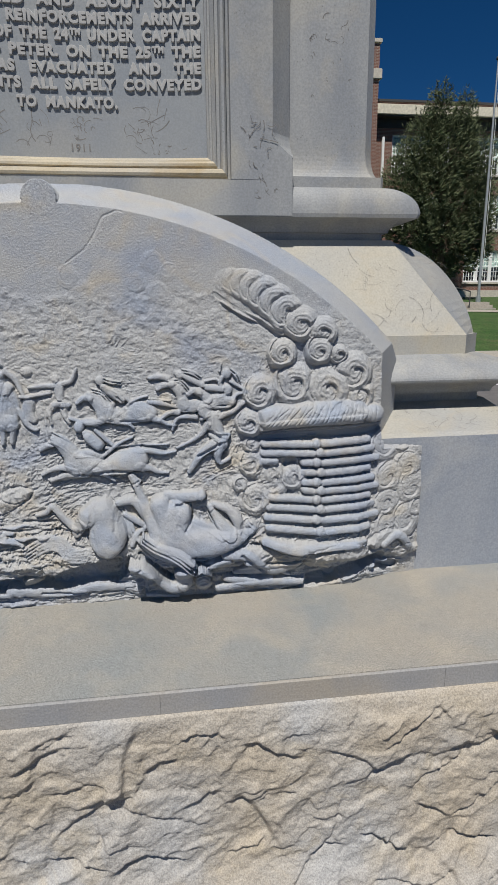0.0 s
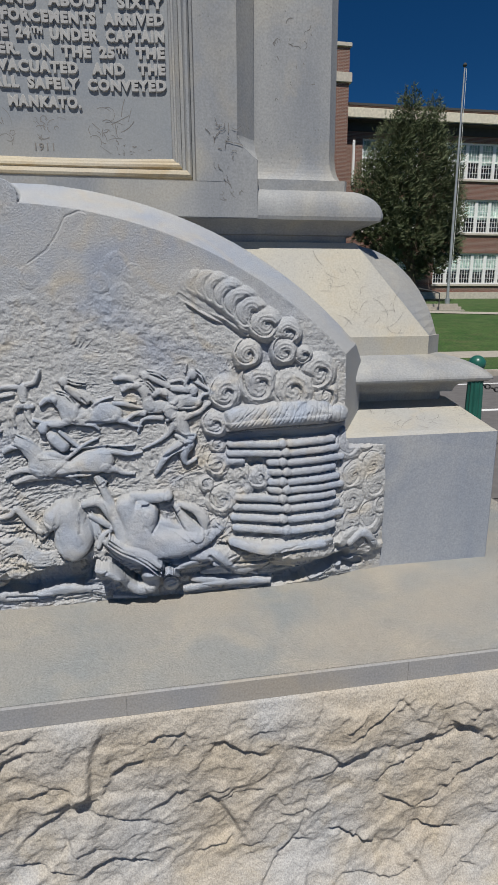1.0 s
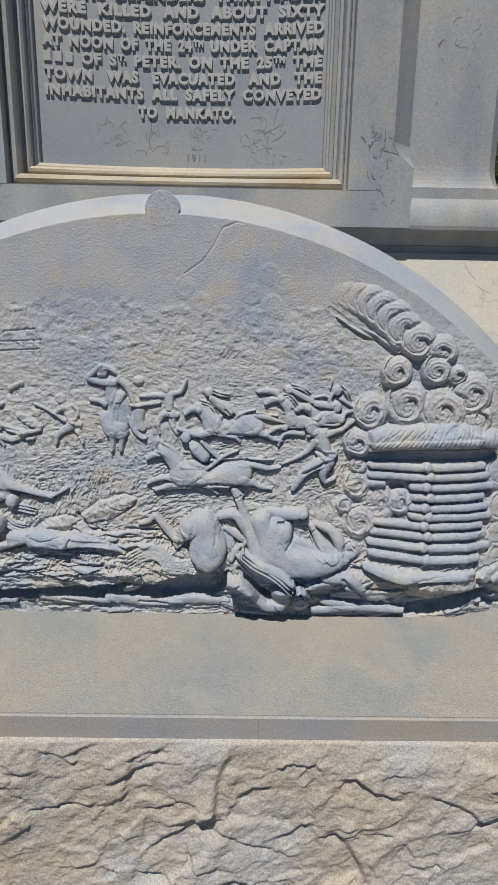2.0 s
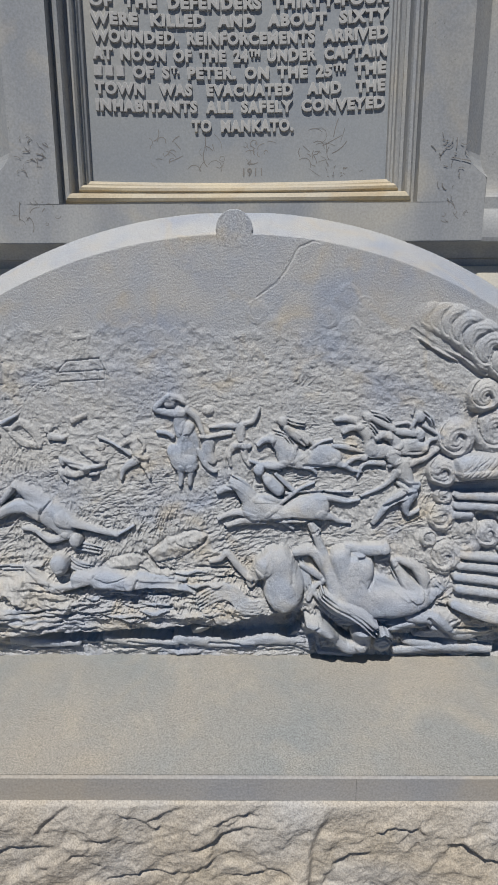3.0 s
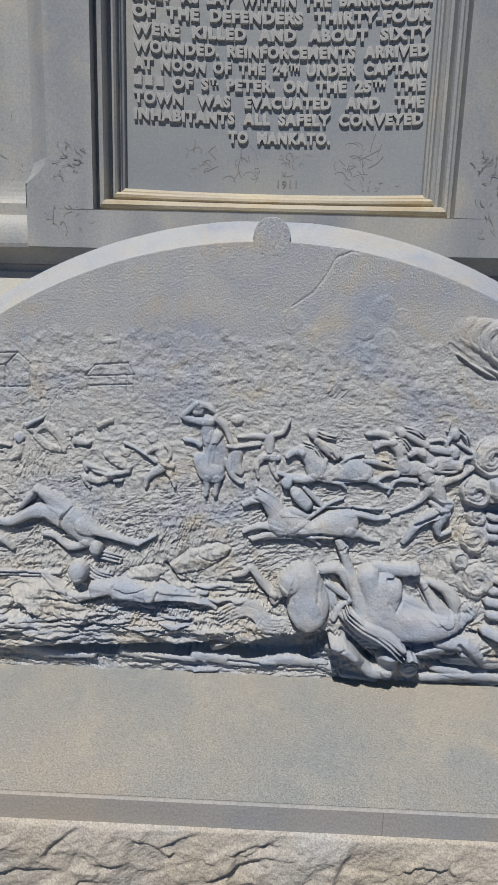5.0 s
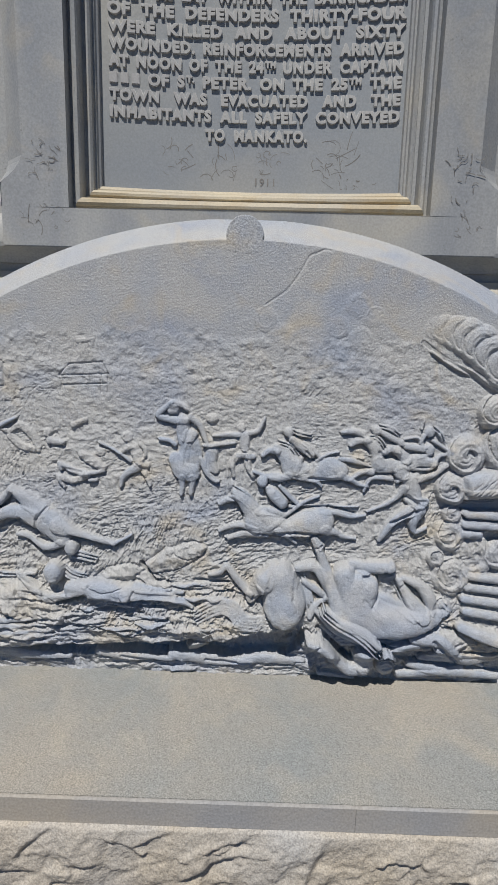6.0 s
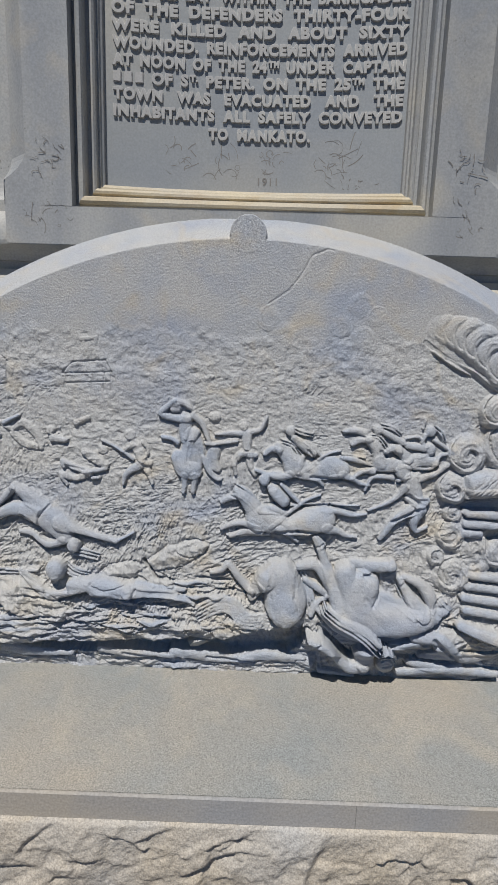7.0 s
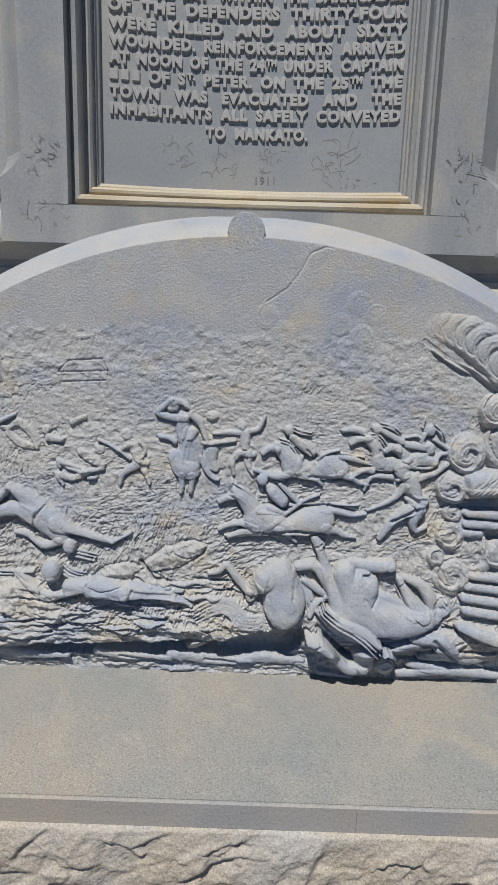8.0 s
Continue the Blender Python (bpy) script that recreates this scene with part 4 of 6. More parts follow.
limb(0.062, (0.191, 0.878, 0.0070), (0.233, 0.858, 0.0105), (0.272, 0.813, 0.0120), (0.304, 0.787, 0.0172), (0.338, 0.792, 0.0186))
limb(0.062, (0.342, 0.826, 0.0290), (0.345, 0.802, 0.0238))
blob(0.058, 0.400, 0.798, 0.0256, 0.0286, 0)
limb(0.054, (0.416, 0.833, 0.0107), (0.446, 0.855, 0.0106), (0.479, 0.861, 0.0094))
limb(0.059, (0.375, 0.829, 0.0016), (0.396, 0.851, 0.0035), (0.428, 0.815, 0.0011))
limb(0.061, (0.380, 0.815, 0.0016), (0.401, 0.830, 0.0036), (0.423, 0.808, 0.0011))
limb(0.058, (0.384, 0.805, 0.0016), (0.403, 0.813, 0.0036), (0.418, 0.799, 0.0011))
groove(0.0045, 0.0038, (0.393, 0.794), (0.416, 0.801))
groove(0.0045, 0.0038, (0.397, 0.777), (0.412, 0.777))
limb(0.042, (0.378, 0.889, 0.0016), (0.430, 0.885, 0.0047), (0.484, 0.897, 0.0041), (0.525, 0.926, 0.0011))
limb(0.044, (0.377, 0.881, 0.0016), (0.431, 0.877, 0.0047), (0.487, 0.890, 0.0041), (0.530, 0.919, 0.0011))
limb(0.041, (0.377, 0.871, 0.0016), (0.432, 0.866, 0.0047), (0.491, 0.881, 0.0041), (0.535, 0.911, 0.0011))
limb(0.043, (0.377, 0.862, 0.0016), (0.434, 0.857, 0.0047), (0.495, 0.874, 0.0041), (0.540, 0.905, 0.0011))
groove(0.0200, 0.0073, (0.217, 0.899), (0.262, 0.855), (0.303, 0.807))
groove(0.0135, 0.0058, (0.364, 0.859), (0.408, 0.861), (0.465, 0.879))
groove(0.0023, 0.0058, (0.095, 1.068), (0.082, 1.009), (0.096, 0.938))
groove(0.0023, 0.0058, (0.154, 1.048), (0.149, 0.982), (0.169, 0.926))
groove(0.0023, 0.0058, (0.331, 0.988), (0.364, 0.953))
groove(0.0023, 0.0058, (0.419, 0.955), (0.507, 0.948))
# stones and logs along the foot
limb(0.026, (0.444, 0.757, 0.0111), (0.520, 0.767, 0.0135), (0.610, 0.781, 0.0098))
limb(0.029, (0.500, 0.807, 0.0097), (0.544, 0.818, 0.0174), (0.621, 0.812, 0.0134), (0.669, 0.788, 0.0061))
limb(0.023, (0.230, 0.752, 0.0074), (0.323, 0.738, 0.0049))
crag(0.025, 0.559, 0.870, 0.0532, 0.0295, -18)
limb(0.015, (0.013, 0.779, 0.0099), (0.090, 0.787, 0.0135), (0.183, 0.778, 0.0098))
crag(0.021, 0.191, 0.767, 0.0308, 0.0138, -10)
limb(0.014, (-0.172, 0.789, 0.0123), (-0.079, 0.780, 0.0163), (0.044, 0.773, 0.0099))
limb(0.016, (-0.372, 0.792, 0.0099), (-0.280, 0.782, 0.0123), (-0.172, 0.777, 0.0074))
limb(0.017, (-0.635, 0.787, 0.0123), (-0.543, 0.776, 0.0163), (-0.450, 0.776, 0.0074))
crag(0.020, -0.102, 0.823, 0.0305, 0.0153, 10)
crag(0.023, -0.040, 0.872, 0.0326, 0.0208, -30)
groove(0.0075, 0.0053, (-0.307, 0.782), (-0.154, 0.762))
groove(0.0075, 0.0053, (-0.078, 0.778), (0.044, 0.769))
groove(0.0075, 0.0054, (-0.570, 0.760), (-0.400, 0.770))
groove(0.0075, 0.0053, (0.133, 0.828), (0.219, 0.870))
groove(0.0075, 0.0053, (0.423, 0.800), (0.529, 0.801))
groove(0.0075, 0.0053, (0.515, 0.786), (0.622, 0.777))
# burning log cabin
limb(0.032, (0.773, 1.199, 0.0103), (0.919, 1.208, 0.0102))
blob(0.040, 0.754, 1.202, 0.0152, 0.0144, 0)
limb(0.032, (0.773, 1.171, 0.0104), (0.933, 1.180, 0.0102))
blob(0.040, 0.764, 1.175, 0.0153, 0.0144, 0)
limb(0.032, (0.772, 1.142, 0.0104), (0.948, 1.150, 0.0102))
blob(0.040, 0.754, 1.146, 0.0153, 0.0144, 0)
limb(0.032, (0.772, 1.111, 0.0104), (0.919, 1.120, 0.0102))
blob(0.040, 0.764, 1.115, 0.0153, 0.0145, 0)
limb(0.032, (0.772, 1.082, 0.0104), (0.933, 1.090, 0.0103))
blob(0.040, 0.753, 1.086, 0.0154, 0.0145, 0)
limb(0.032, (0.771, 1.056, 0.0104), (0.948, 1.063, 0.0103))
blob(0.040, 0.763, 1.060, 0.0154, 0.0145, 0)
limb(0.032, (0.771, 1.029, 0.0105), (0.919, 1.036, 0.0103))
blob(0.040, 0.752, 1.033, 0.0154, 0.0146, 0)
limb(0.032, (0.771, 0.999, 0.0105), (0.933, 1.006, 0.0103))
blob(0.040, 0.762, 1.003, 0.0155, 0.0146, 0)
limb(0.032, (0.769, 0.967, 0.0105), (0.947, 0.972, 0.0103))
blob(0.040, 0.751, 0.971, 0.0155, 0.0146, 0)
limb(0.032, (0.768, 0.932, 0.0105), (0.917, 0.938, 0.0103))
blob(0.040, 0.760, 0.936, 0.0155, 0.0146, 0)
limb(0.027, (0.595, 1.207, 0.0102), (0.744, 1.199, 0.0103))
limb(0.027, (0.591, 1.180, 0.0102), (0.745, 1.172, 0.0104))
limb(0.027, (0.587, 1.155, 0.0103), (0.628, 1.153, 0.0103))
limb(0.027, (0.714, 1.146, 0.0104), (0.745, 1.144, 0.0104))
limb(0.027, (0.713, 1.115, 0.0104), (0.745, 1.114, 0.0104))
limb(0.027, (0.713, 1.086, 0.0104), (0.744, 1.084, 0.0104))
limb(0.027, (0.716, 1.062, 0.0104), (0.744, 1.058, 0.0104))
limb(0.027, (0.608, 1.045, 0.0103), (0.742, 1.031, 0.0105))
limb(0.027, (0.604, 1.016, 0.0104), (0.750, 1.001, 0.0105))
limb(0.027, (0.596, 0.986, 0.0104), (0.735, 0.970, 0.0105))
limb(0.027, (0.602, 0.954, 0.0104), (0.751, 0.933, 0.0105))
limb(0.029, (0.598, 1.230, 0.0081), (0.684, 1.229, 0.0068), (0.753, 1.228, 0.0081))
groove(0.0260, 0.0272, (0.670, 1.143), (0.672, 1.075))
curl(0.016, 0.622, 1.097, 0.0511, 2.0)
curl(0.020, 0.683, 1.102, 0.0359, 2.4)
limb(0.043, (0.605, 1.287, 0.0323), (0.751, 1.297, 0.0358), (0.883, 1.299, 0.0329))
limb(0.053, (0.583, 1.259, 0.0146), (0.681, 1.267, 0.0147), (0.819, 1.271, 0.0148), (0.952, 1.276, 0.0150))
blob(0.053, 0.931, 1.289, 0.0373, 0.0272, 0)
groove(0.0016, 0.0030, (0.575, 1.251), (0.618, 1.292), (0.644, 1.328))
groove(0.0024, 0.0030, (0.589, 1.251), (0.630, 1.288), (0.655, 1.318))
groove(0.0032, 0.0030, (0.603, 1.252), (0.643, 1.293), (0.667, 1.309))
groove(0.0016, 0.0030, (0.617, 1.252), (0.655, 1.289), (0.679, 1.329))
groove(0.0024, 0.0030, (0.631, 1.252), (0.668, 1.294), (0.690, 1.320))
groove(0.0032, 0.0030, (0.645, 1.253), (0.681, 1.289), (0.702, 1.310))
groove(0.0016, 0.0030, (0.659, 1.253), (0.693, 1.295), (0.714, 1.330))
groove(0.0024, 0.0030, (0.673, 1.253), (0.706, 1.290), (0.726, 1.321))
groove(0.0032, 0.0030, (0.687, 1.254), (0.719, 1.295), (0.737, 1.311))
groove(0.0016, 0.0030, (0.701, 1.254), (0.731, 1.291), (0.749, 1.332))
groove(0.0024, 0.0030, (0.715, 1.254), (0.744, 1.296), (0.761, 1.322))
groove(0.0032, 0.0030, (0.729, 1.254), (0.757, 1.292), (0.773, 1.313))
groove(0.0016, 0.0030, (0.744, 1.255), (0.769, 1.297), (0.785, 1.333))
groove(0.0024, 0.0030, (0.758, 1.255), (0.782, 1.292), (0.797, 1.324))
groove(0.0032, 0.0030, (0.772, 1.255), (0.795, 1.298), (0.809, 1.314))
groove(0.0016, 0.0030, (0.786, 1.256), (0.808, 1.293), (0.821, 1.334))
groove(0.0024, 0.0030, (0.801, 1.256), (0.821, 1.299), (0.832, 1.325))
groove(0.0032, 0.0030, (0.815, 1.256), (0.833, 1.294), (0.844, 1.315))
groove(0.0016, 0.0030, (0.829, 1.257), (0.846, 1.299), (0.856, 1.336))
groove(0.0024, 0.0030, (0.844, 1.257), (0.859, 1.295), (0.868, 1.326))
groove(0.0032, 0.0030, (0.858, 1.257), (0.872, 1.300), (0.880, 1.317))
groove(0.0016, 0.0030, (0.873, 1.258), (0.885, 1.296), (0.893, 1.337))
groove(0.0024, 0.0030, (0.887, 1.258), (0.898, 1.301), (0.905, 1.328))
groove(0.0032, 0.0030, (0.902, 1.258), (0.911, 1.296), (0.917, 1.318))
groove(0.0016, 0.0030, (0.916, 1.258), (0.924, 1.302), (0.929, 1.339))
groove(0.0024, 0.0030, (0.931, 1.259), (0.937, 1.297), (0.941, 1.329))
groove(0.0400, 0.0134, (0.565, 1.222), (0.685, 1.229), (0.824, 1.229), (0.974, 1.234))
# smoke over the roof
curl(0.003, 0.491, 1.677, 0.0289, 2.6)
curl(0.006, 0.513, 1.673, 0.0353, 2.6)
curl(0.010, 0.542, 1.667, 0.0402, 2.6)
curl(0.015, 0.574, 1.656, 0.0451, 2.6)
curl(0.020, 0.606, 1.638, 0.0501, 2.5)
curl(0.025, 0.638, 1.614, 0.0536, 2.5)
curl(0.029, 0.667, 1.586, 0.0538, 2.4)
curl(0.034, 0.711, 1.555, 0.0524, 2.4)
curl(0.034, 0.653, 1.472, 0.0428, 2.0)
curl(0.034, 0.774, 1.531, 0.0446, 2.6)
curl(0.034, 0.764, 1.476, 0.0431, 1.5)
curl(0.034, 0.825, 1.465, 0.0267, 3.0)
curl(0.034, 0.587, 1.359, 0.0497, 2.4)
curl(0.034, 0.552, 1.271, 0.0399, 2.2)
curl(0.034, 0.892, 1.343, 0.0441, 3.6)
curl(0.034, 0.871, 1.411, 0.0573, 2.6)
curl(0.034, 0.689, 1.383, 0.0600, 2.2)
curl(0.034, 0.788, 1.363, 0.0672, 2.4)
limb(0.010, (0.484, 1.619, 0.0052), (0.540, 1.587, 0.0078), (0.598, 1.562, 0.0079), (0.656, 1.529, 0.0079))
groove(0.0120, 0.0064, (0.460, 1.642), (0.516, 1.603), (0.589, 1.563), (0.646, 1.518))
# smoke about the cabin
curl(0.024, 0.557, 1.203, 0.0252, 1.0)
curl(0.024, 0.556, 1.149, 0.0387, 2.0)
curl(0.024, 0.563, 1.040, 0.0475, 1.5)
curl(0.024, 0.519, 1.087, 0.0236, 0.5)
curl(0.024, 0.540, 0.958, 0.0272, 1.2)
curl(0.016, 0.985, 1.184, 0.0521, 2.0)
curl(0.016, 1.059, 1.107, 0.0492, 1.2)
curl(0.016, 0.995, 1.079, 0.0525, 1.7)
curl(0.016, 1.081, 1.036, 0.0565, 1.4)
curl(0.016, 0.986, 0.998, 0.0457, 2.2)
curl(0.016, 1.061, 0.935, 0.0566, 1.6)
curl(0.016, 0.983, 0.926, 0.0387, 1.0)
curl(0.016, 0.940, 0.985, 0.0316, 2.0)
curl(0.016, 1.036, 1.182, 0.0279, 0.8)
curl(0.016, 1.095, 0.968, 0.0319, 0.4)
curl(0.016, 1.029, 0.857, 0.0319, 1.1)
# ground under the cabin
limb(0.040, (0.589, 0.914, 0.0122), (0.674, 0.887, 0.0196), (0.797, 0.884, 0.0138), (0.904, 0.890, 0.0111))
limb(0.037, (0.536, 0.849, 0.0109), (0.610, 0.814, 0.0185), (0.698, 0.825, 0.0112))
crag(0.032, 0.820, 0.843, 0.1313, 0.0455, 6)
crag(0.028, 0.979, 0.882, 0.0596, 0.0316, 14)
limb(0.035, (0.468, 0.882, 0.0135), (0.536, 0.878, 0.0179), (0.593, 0.820, 0.0112))
limb(0.032, (0.470, 0.790, 0.0112), (0.575, 0.772, 0.0141), (0.719, 0.760, 0.0100))
limb(0.040, (0.977, 0.867, 0.0126), (1.031, 0.890, 0.0140), (1.081, 0.830, 0.0115))
crag(0.028, 1.047, 0.828, 0.0432, 0.0252, 30)
limb(0.029, (0.849, 0.753, 0.0058), (0.922, 0.784, 0.0087), (0.996, 0.798, 0.0072))
groove(0.0500, 0.0251, (0.739, 0.759), (0.813, 0.769), (0.923, 0.801), (0.963, 0.818))
groove(0.0400, 0.0181, (0.971, 0.781), (1.028, 0.773))
groove(0.0120, 0.0068, (0.554, 0.906), (0.709, 0.857))
groove(0.0120, 0.0069, (0.709, 0.867), (0.832, 0.872))
groove(0.0120, 0.0068, (0.589, 0.934), (0.745, 0.916))
groove(0.0120, 0.0068, (0.519, 0.880), (0.592, 0.808))
# far smoke and trees
curl(0.0022, 0.060, 1.689, 0.0305, 7.8)
curl(0.0022, 0.098, 1.647, 0.0337, 9.6)
curl(0.0022, 0.081, 1.605, 0.0254, 9.0)
curl(0.0022, 0.288, 1.730, 0.0286, 17.4)
curl(0.0022, 0.330, 1.702, 0.0260, 19.2)
curl(0.0022, 0.298, 1.646, 0.0290, 18.0)
curl(0.0022, 0.355, 1.602, 0.0236, 20.4)
curl(0.0022, 0.242, 1.674, 0.0258, 15.6)
curl(0.0022, -0.210, 1.618, 0.0354, 12.0)
curl(0.0022, -0.153, 1.626, 0.0229, 13.3)
curl(0.0022, -0.264, 1.641, 0.0230, 10.8)
curl(0.0022, -0.245, 1.599, 0.0178, 11.2)
curl(0.0022, -0.119, 1.579, 0.0230, 14.0)
# fine chisel strokes over the ground, lying or standing from patch to patch
lying = 1 - np.abs(2 * fbm(0.45 * XX + 0.12 * ZZ, ZZ - 0.2 * XX, 52, 121, 3) - 1) * 2.4
standing = 1 - np.abs(2 * fbm(XX + 0.25 * ZZ, 0.40 * ZZ, 60, 127, 3) - 1) * 2.4
patches = np.clip((fbm(XX, 1.5 * ZZ, 7, 131, 3) - 0.47) * 9, 0, 1)
ground_strokes = np.clip((1.62 - ZZ) / 0.5, 0.12, 1) * np.clip((1.68 - ZZ) / 0.04, 0, 1) * np.clip((0.96 - XX) / 0.03, 0, 1)
H += (1 - np.clip(SMOOTHED * 1.1, 0, 1)) * ground_strokes * 0.0050 * (lying * (1 - patches) + standing * patches - 0.4)
# muscle and hide on the larger forms
H += np.clip(SMOOTHED, 0, 1) * np.clip((1.5 - ZZ) * 9, 0, 1) * 0.007 * (fbm(XX + 0.3 * ZZ, ZZ, 24, 117, 3) - 0.5)
# old crack in the slab
groove(0.0022, 0.0031, (0.058, 1.727), (0.109, 1.762), (0.137, 1.800), (0.161, 1.845), (0.199, 1.862), (0.216, 1.859))
H += carved * (1 - 0.7 * SMOOTHED) * (0.0034 * (fbm(XX, ZZ, 110, 41, 3) - 0.5) + 0.0010 * (0.5 - np.abs(fbm(XX + 0.5 * ZZ, 2.2 * ZZ, 38, 43, 3) - 0.5) * 4)) + 0.0006 * (fbm(XX, ZZ, 230, 51, 2) - 0.5)
H = np.maximum(H, np.where(ZZ < 0.92, 0.012, 0.62 * BASE - 0.0015))
# fade at the slab's own margins; only smoke runs on over the block
H *= np.clip((1.14 - XX) / 0.03, 0, 1) * np.where(XX > 0.975, np.clip((1.19 - ZZ) / 0.02, 0, 1), 1)
patch = np.exp(-(((XX - 1.0) / 0.10) ** 4 + ((ZZ - 0.98) / 0.25) ** 4))
H = np.where(XX > 0.88, H - BASE * (1 - np.where(XX > 1.02, patch * 0.4, 1 - (XX - 0.88) / 0.14 * (1 - patch * 0.4))), H)
SLABY = FACE - H
# splayed rim of the arch
RAD = np.hypot(XX, ZZ - 0.552)
rim = np.clip(RAD - 1.328, 0, 0.076)
SLABY = np.where(rim > 0, FACE + rim * 1.75 + 0.0012 * (fbm(XX, ZZ, 90, 61) - 0.5), SLABY)
SLABY = np.where(RAD > 1.401, 2.5, SLABY)
end = np.clip(np.abs(XX) - 0.966, 0, 0.13)
SLABY = np.where((end > 0) & (ZZ > 1.195), np.maximum(SLABY, FACE + end * 1.6), SLABY)
boss = (np.hypot(XX, ZZ - 1.893) < 0.046) | ((np.abs(XX) < 0.040) & (ZZ > 1.85) & (ZZ < 1.893))
SLABY = np.where(boss, 2.1895 + 0.001 * (fbm(XX, ZZ, 120, 71) - 0.5), SLABY)
keep = ((XX < 0.972) | (ZZ > 1.192) | (H > 0.0012)) & ((RAD < 1.405) | boss) & ((np.abs(XX) < 1.095) | ((ZZ < 1.192) & (XX > 0)))


def grid_mesh(name, X, Y, Z, keep, material, parent, label="", smoothed=None):
    """A sheet of quads from a grid of places, smooth."""
    nz, nx = X.shape
    me = bpy.data.meshes.new(name)
    idx = np.arange(nz * nx).reshape(nz, nx)
    quad = np.stack([idx[:-1, :-1], idx[:-1, 1:], idx[1:, 1:], idx[1:, :-1]], -1)
    ok = keep[:-1, :-1] & keep[:-1, 1:] & keep[1:, 1:] & keep[1:, :-1]
    quad = quad[ok]
    used = np.zeros(nz * nx, bool)
    used[quad.ravel()] = True
    ren = np.cumsum(used) - 1
    co = np.stack([X, Y, Z], -1).reshape(-1, 3)[used]
    quad = ren[quad]
    me.vertices.add(len(co))
    me.vertices.foreach_set("co", co.ravel().astype(np.float32))
    me.loops.add(quad.size)
    me.loops.foreach_set("vertex_index", quad.ravel().astype(np.int32))
    me.polygons.add(len(quad))
    me.polygons.foreach_set("loop_start", np.arange(0, quad.size, 4, dtype=np.int32))
    me.polygons.foreach_set("use_smooth", np.ones(len(quad), bool))
    me.update(calc_edges=True)
    if smoothed is not None:
        me.attributes.new("smoothed", "FLOAT", "POINT").data.foreach_set("value", smoothed.ravel()[used].astype(np.float32))
    me.materials.append(material)
    ob = new(name, me)
    ob.parent = parent
    ob.matrix_parent_inverse = parent.matrix_basis.inverted()
    return tagged(ob, label) if label else ob


grid_mesh("relief_panel", XX, SLABY, ZZ, keep, RELIEF, monument, "blue-grey arched relief of a battle scene, deeply carved", SMOOTHED)
# the slab's body behind the carving
bm = bmesh.new()
prof = [(-1.09, 0.712), (1.09, 0.712)]
a1 = math.asin(1.09 / 1.388)
prof += [(1.388 * math.sin(a1 - 2 * a1 * k / 48), 0.552 + 1.388 * math.cos(a1 - 2 * a1 * k / 48)) for k in range(49)]
f = [bm.verts.new((x, 2.40, z)) for x, z in prof]
b = [bm.verts.new((x, 2.62, z)) for x, z in prof]
bm.faces.new(f)
bm.faces.new(b[::-1])
for i in range(len(f)):
    j = (i + 1) % len(f)
    bm.faces.new((f[i], b[i], b[j], f[j]))
part("slab_back", bm, SMOOTH, monument)
bm = bmesh.new()
bmesh.ops.create_cone(bm, cap_ends=True, segments=40, radius1=0.0455, radius2=0.0455, depth=0.22, matrix=pose(0, 2.304, 1.893, 90, 0, 0))
part("boss", bm, RELIEF, monument, "round boss at the crown of the arch")

# ---- quarry-faced base: split facets with sharp steps ----
rx, rz = np.arange(-1.96, 1.9601, 0.0036), np.arange(0.0, 0.6291, 0.0036)
RX, RZ = np.meshgrid(rx, rz)


def facets(n, seed, tilt, step, slope, stretch, ang):
    """Split-stone facets: tilted planes that meet in creases."""
    r = np.random.default_rng(seed)
    wx = RX + 0.05 * (fbm(RX, RZ, 6, seed) - 0.5) + 0.012 * (fbm(RX, RZ, 24, seed + 9) - 0.5)
    wz = RZ + 0.05 * (fbm(RX, RZ, 6, seed + 5) - 0.5) + 0.012 * (fbm(RX, RZ, 24, seed + 14) - 0.5)
    out = np.full(RX.shape, -9.0)
    for px, pz in zip(r.uniform(-2.0, 2.0, n), r.uniform(-0.05, 0.68, n)):
        a = ang + r.normal(0, 0.6)
        u = (wx - px) * math.cos(a) + (wz - pz) * math.sin(a)
        w = (wz - pz) * math.cos(a) - (wx - px) * math.sin(a)
        out = np.maximum(out, step * r.normal() + tilt * r.normal() * w + 0.4 * tilt * r.normal() * u - slope * np.hypot(u / stretch, w))
    return out - out.mean()


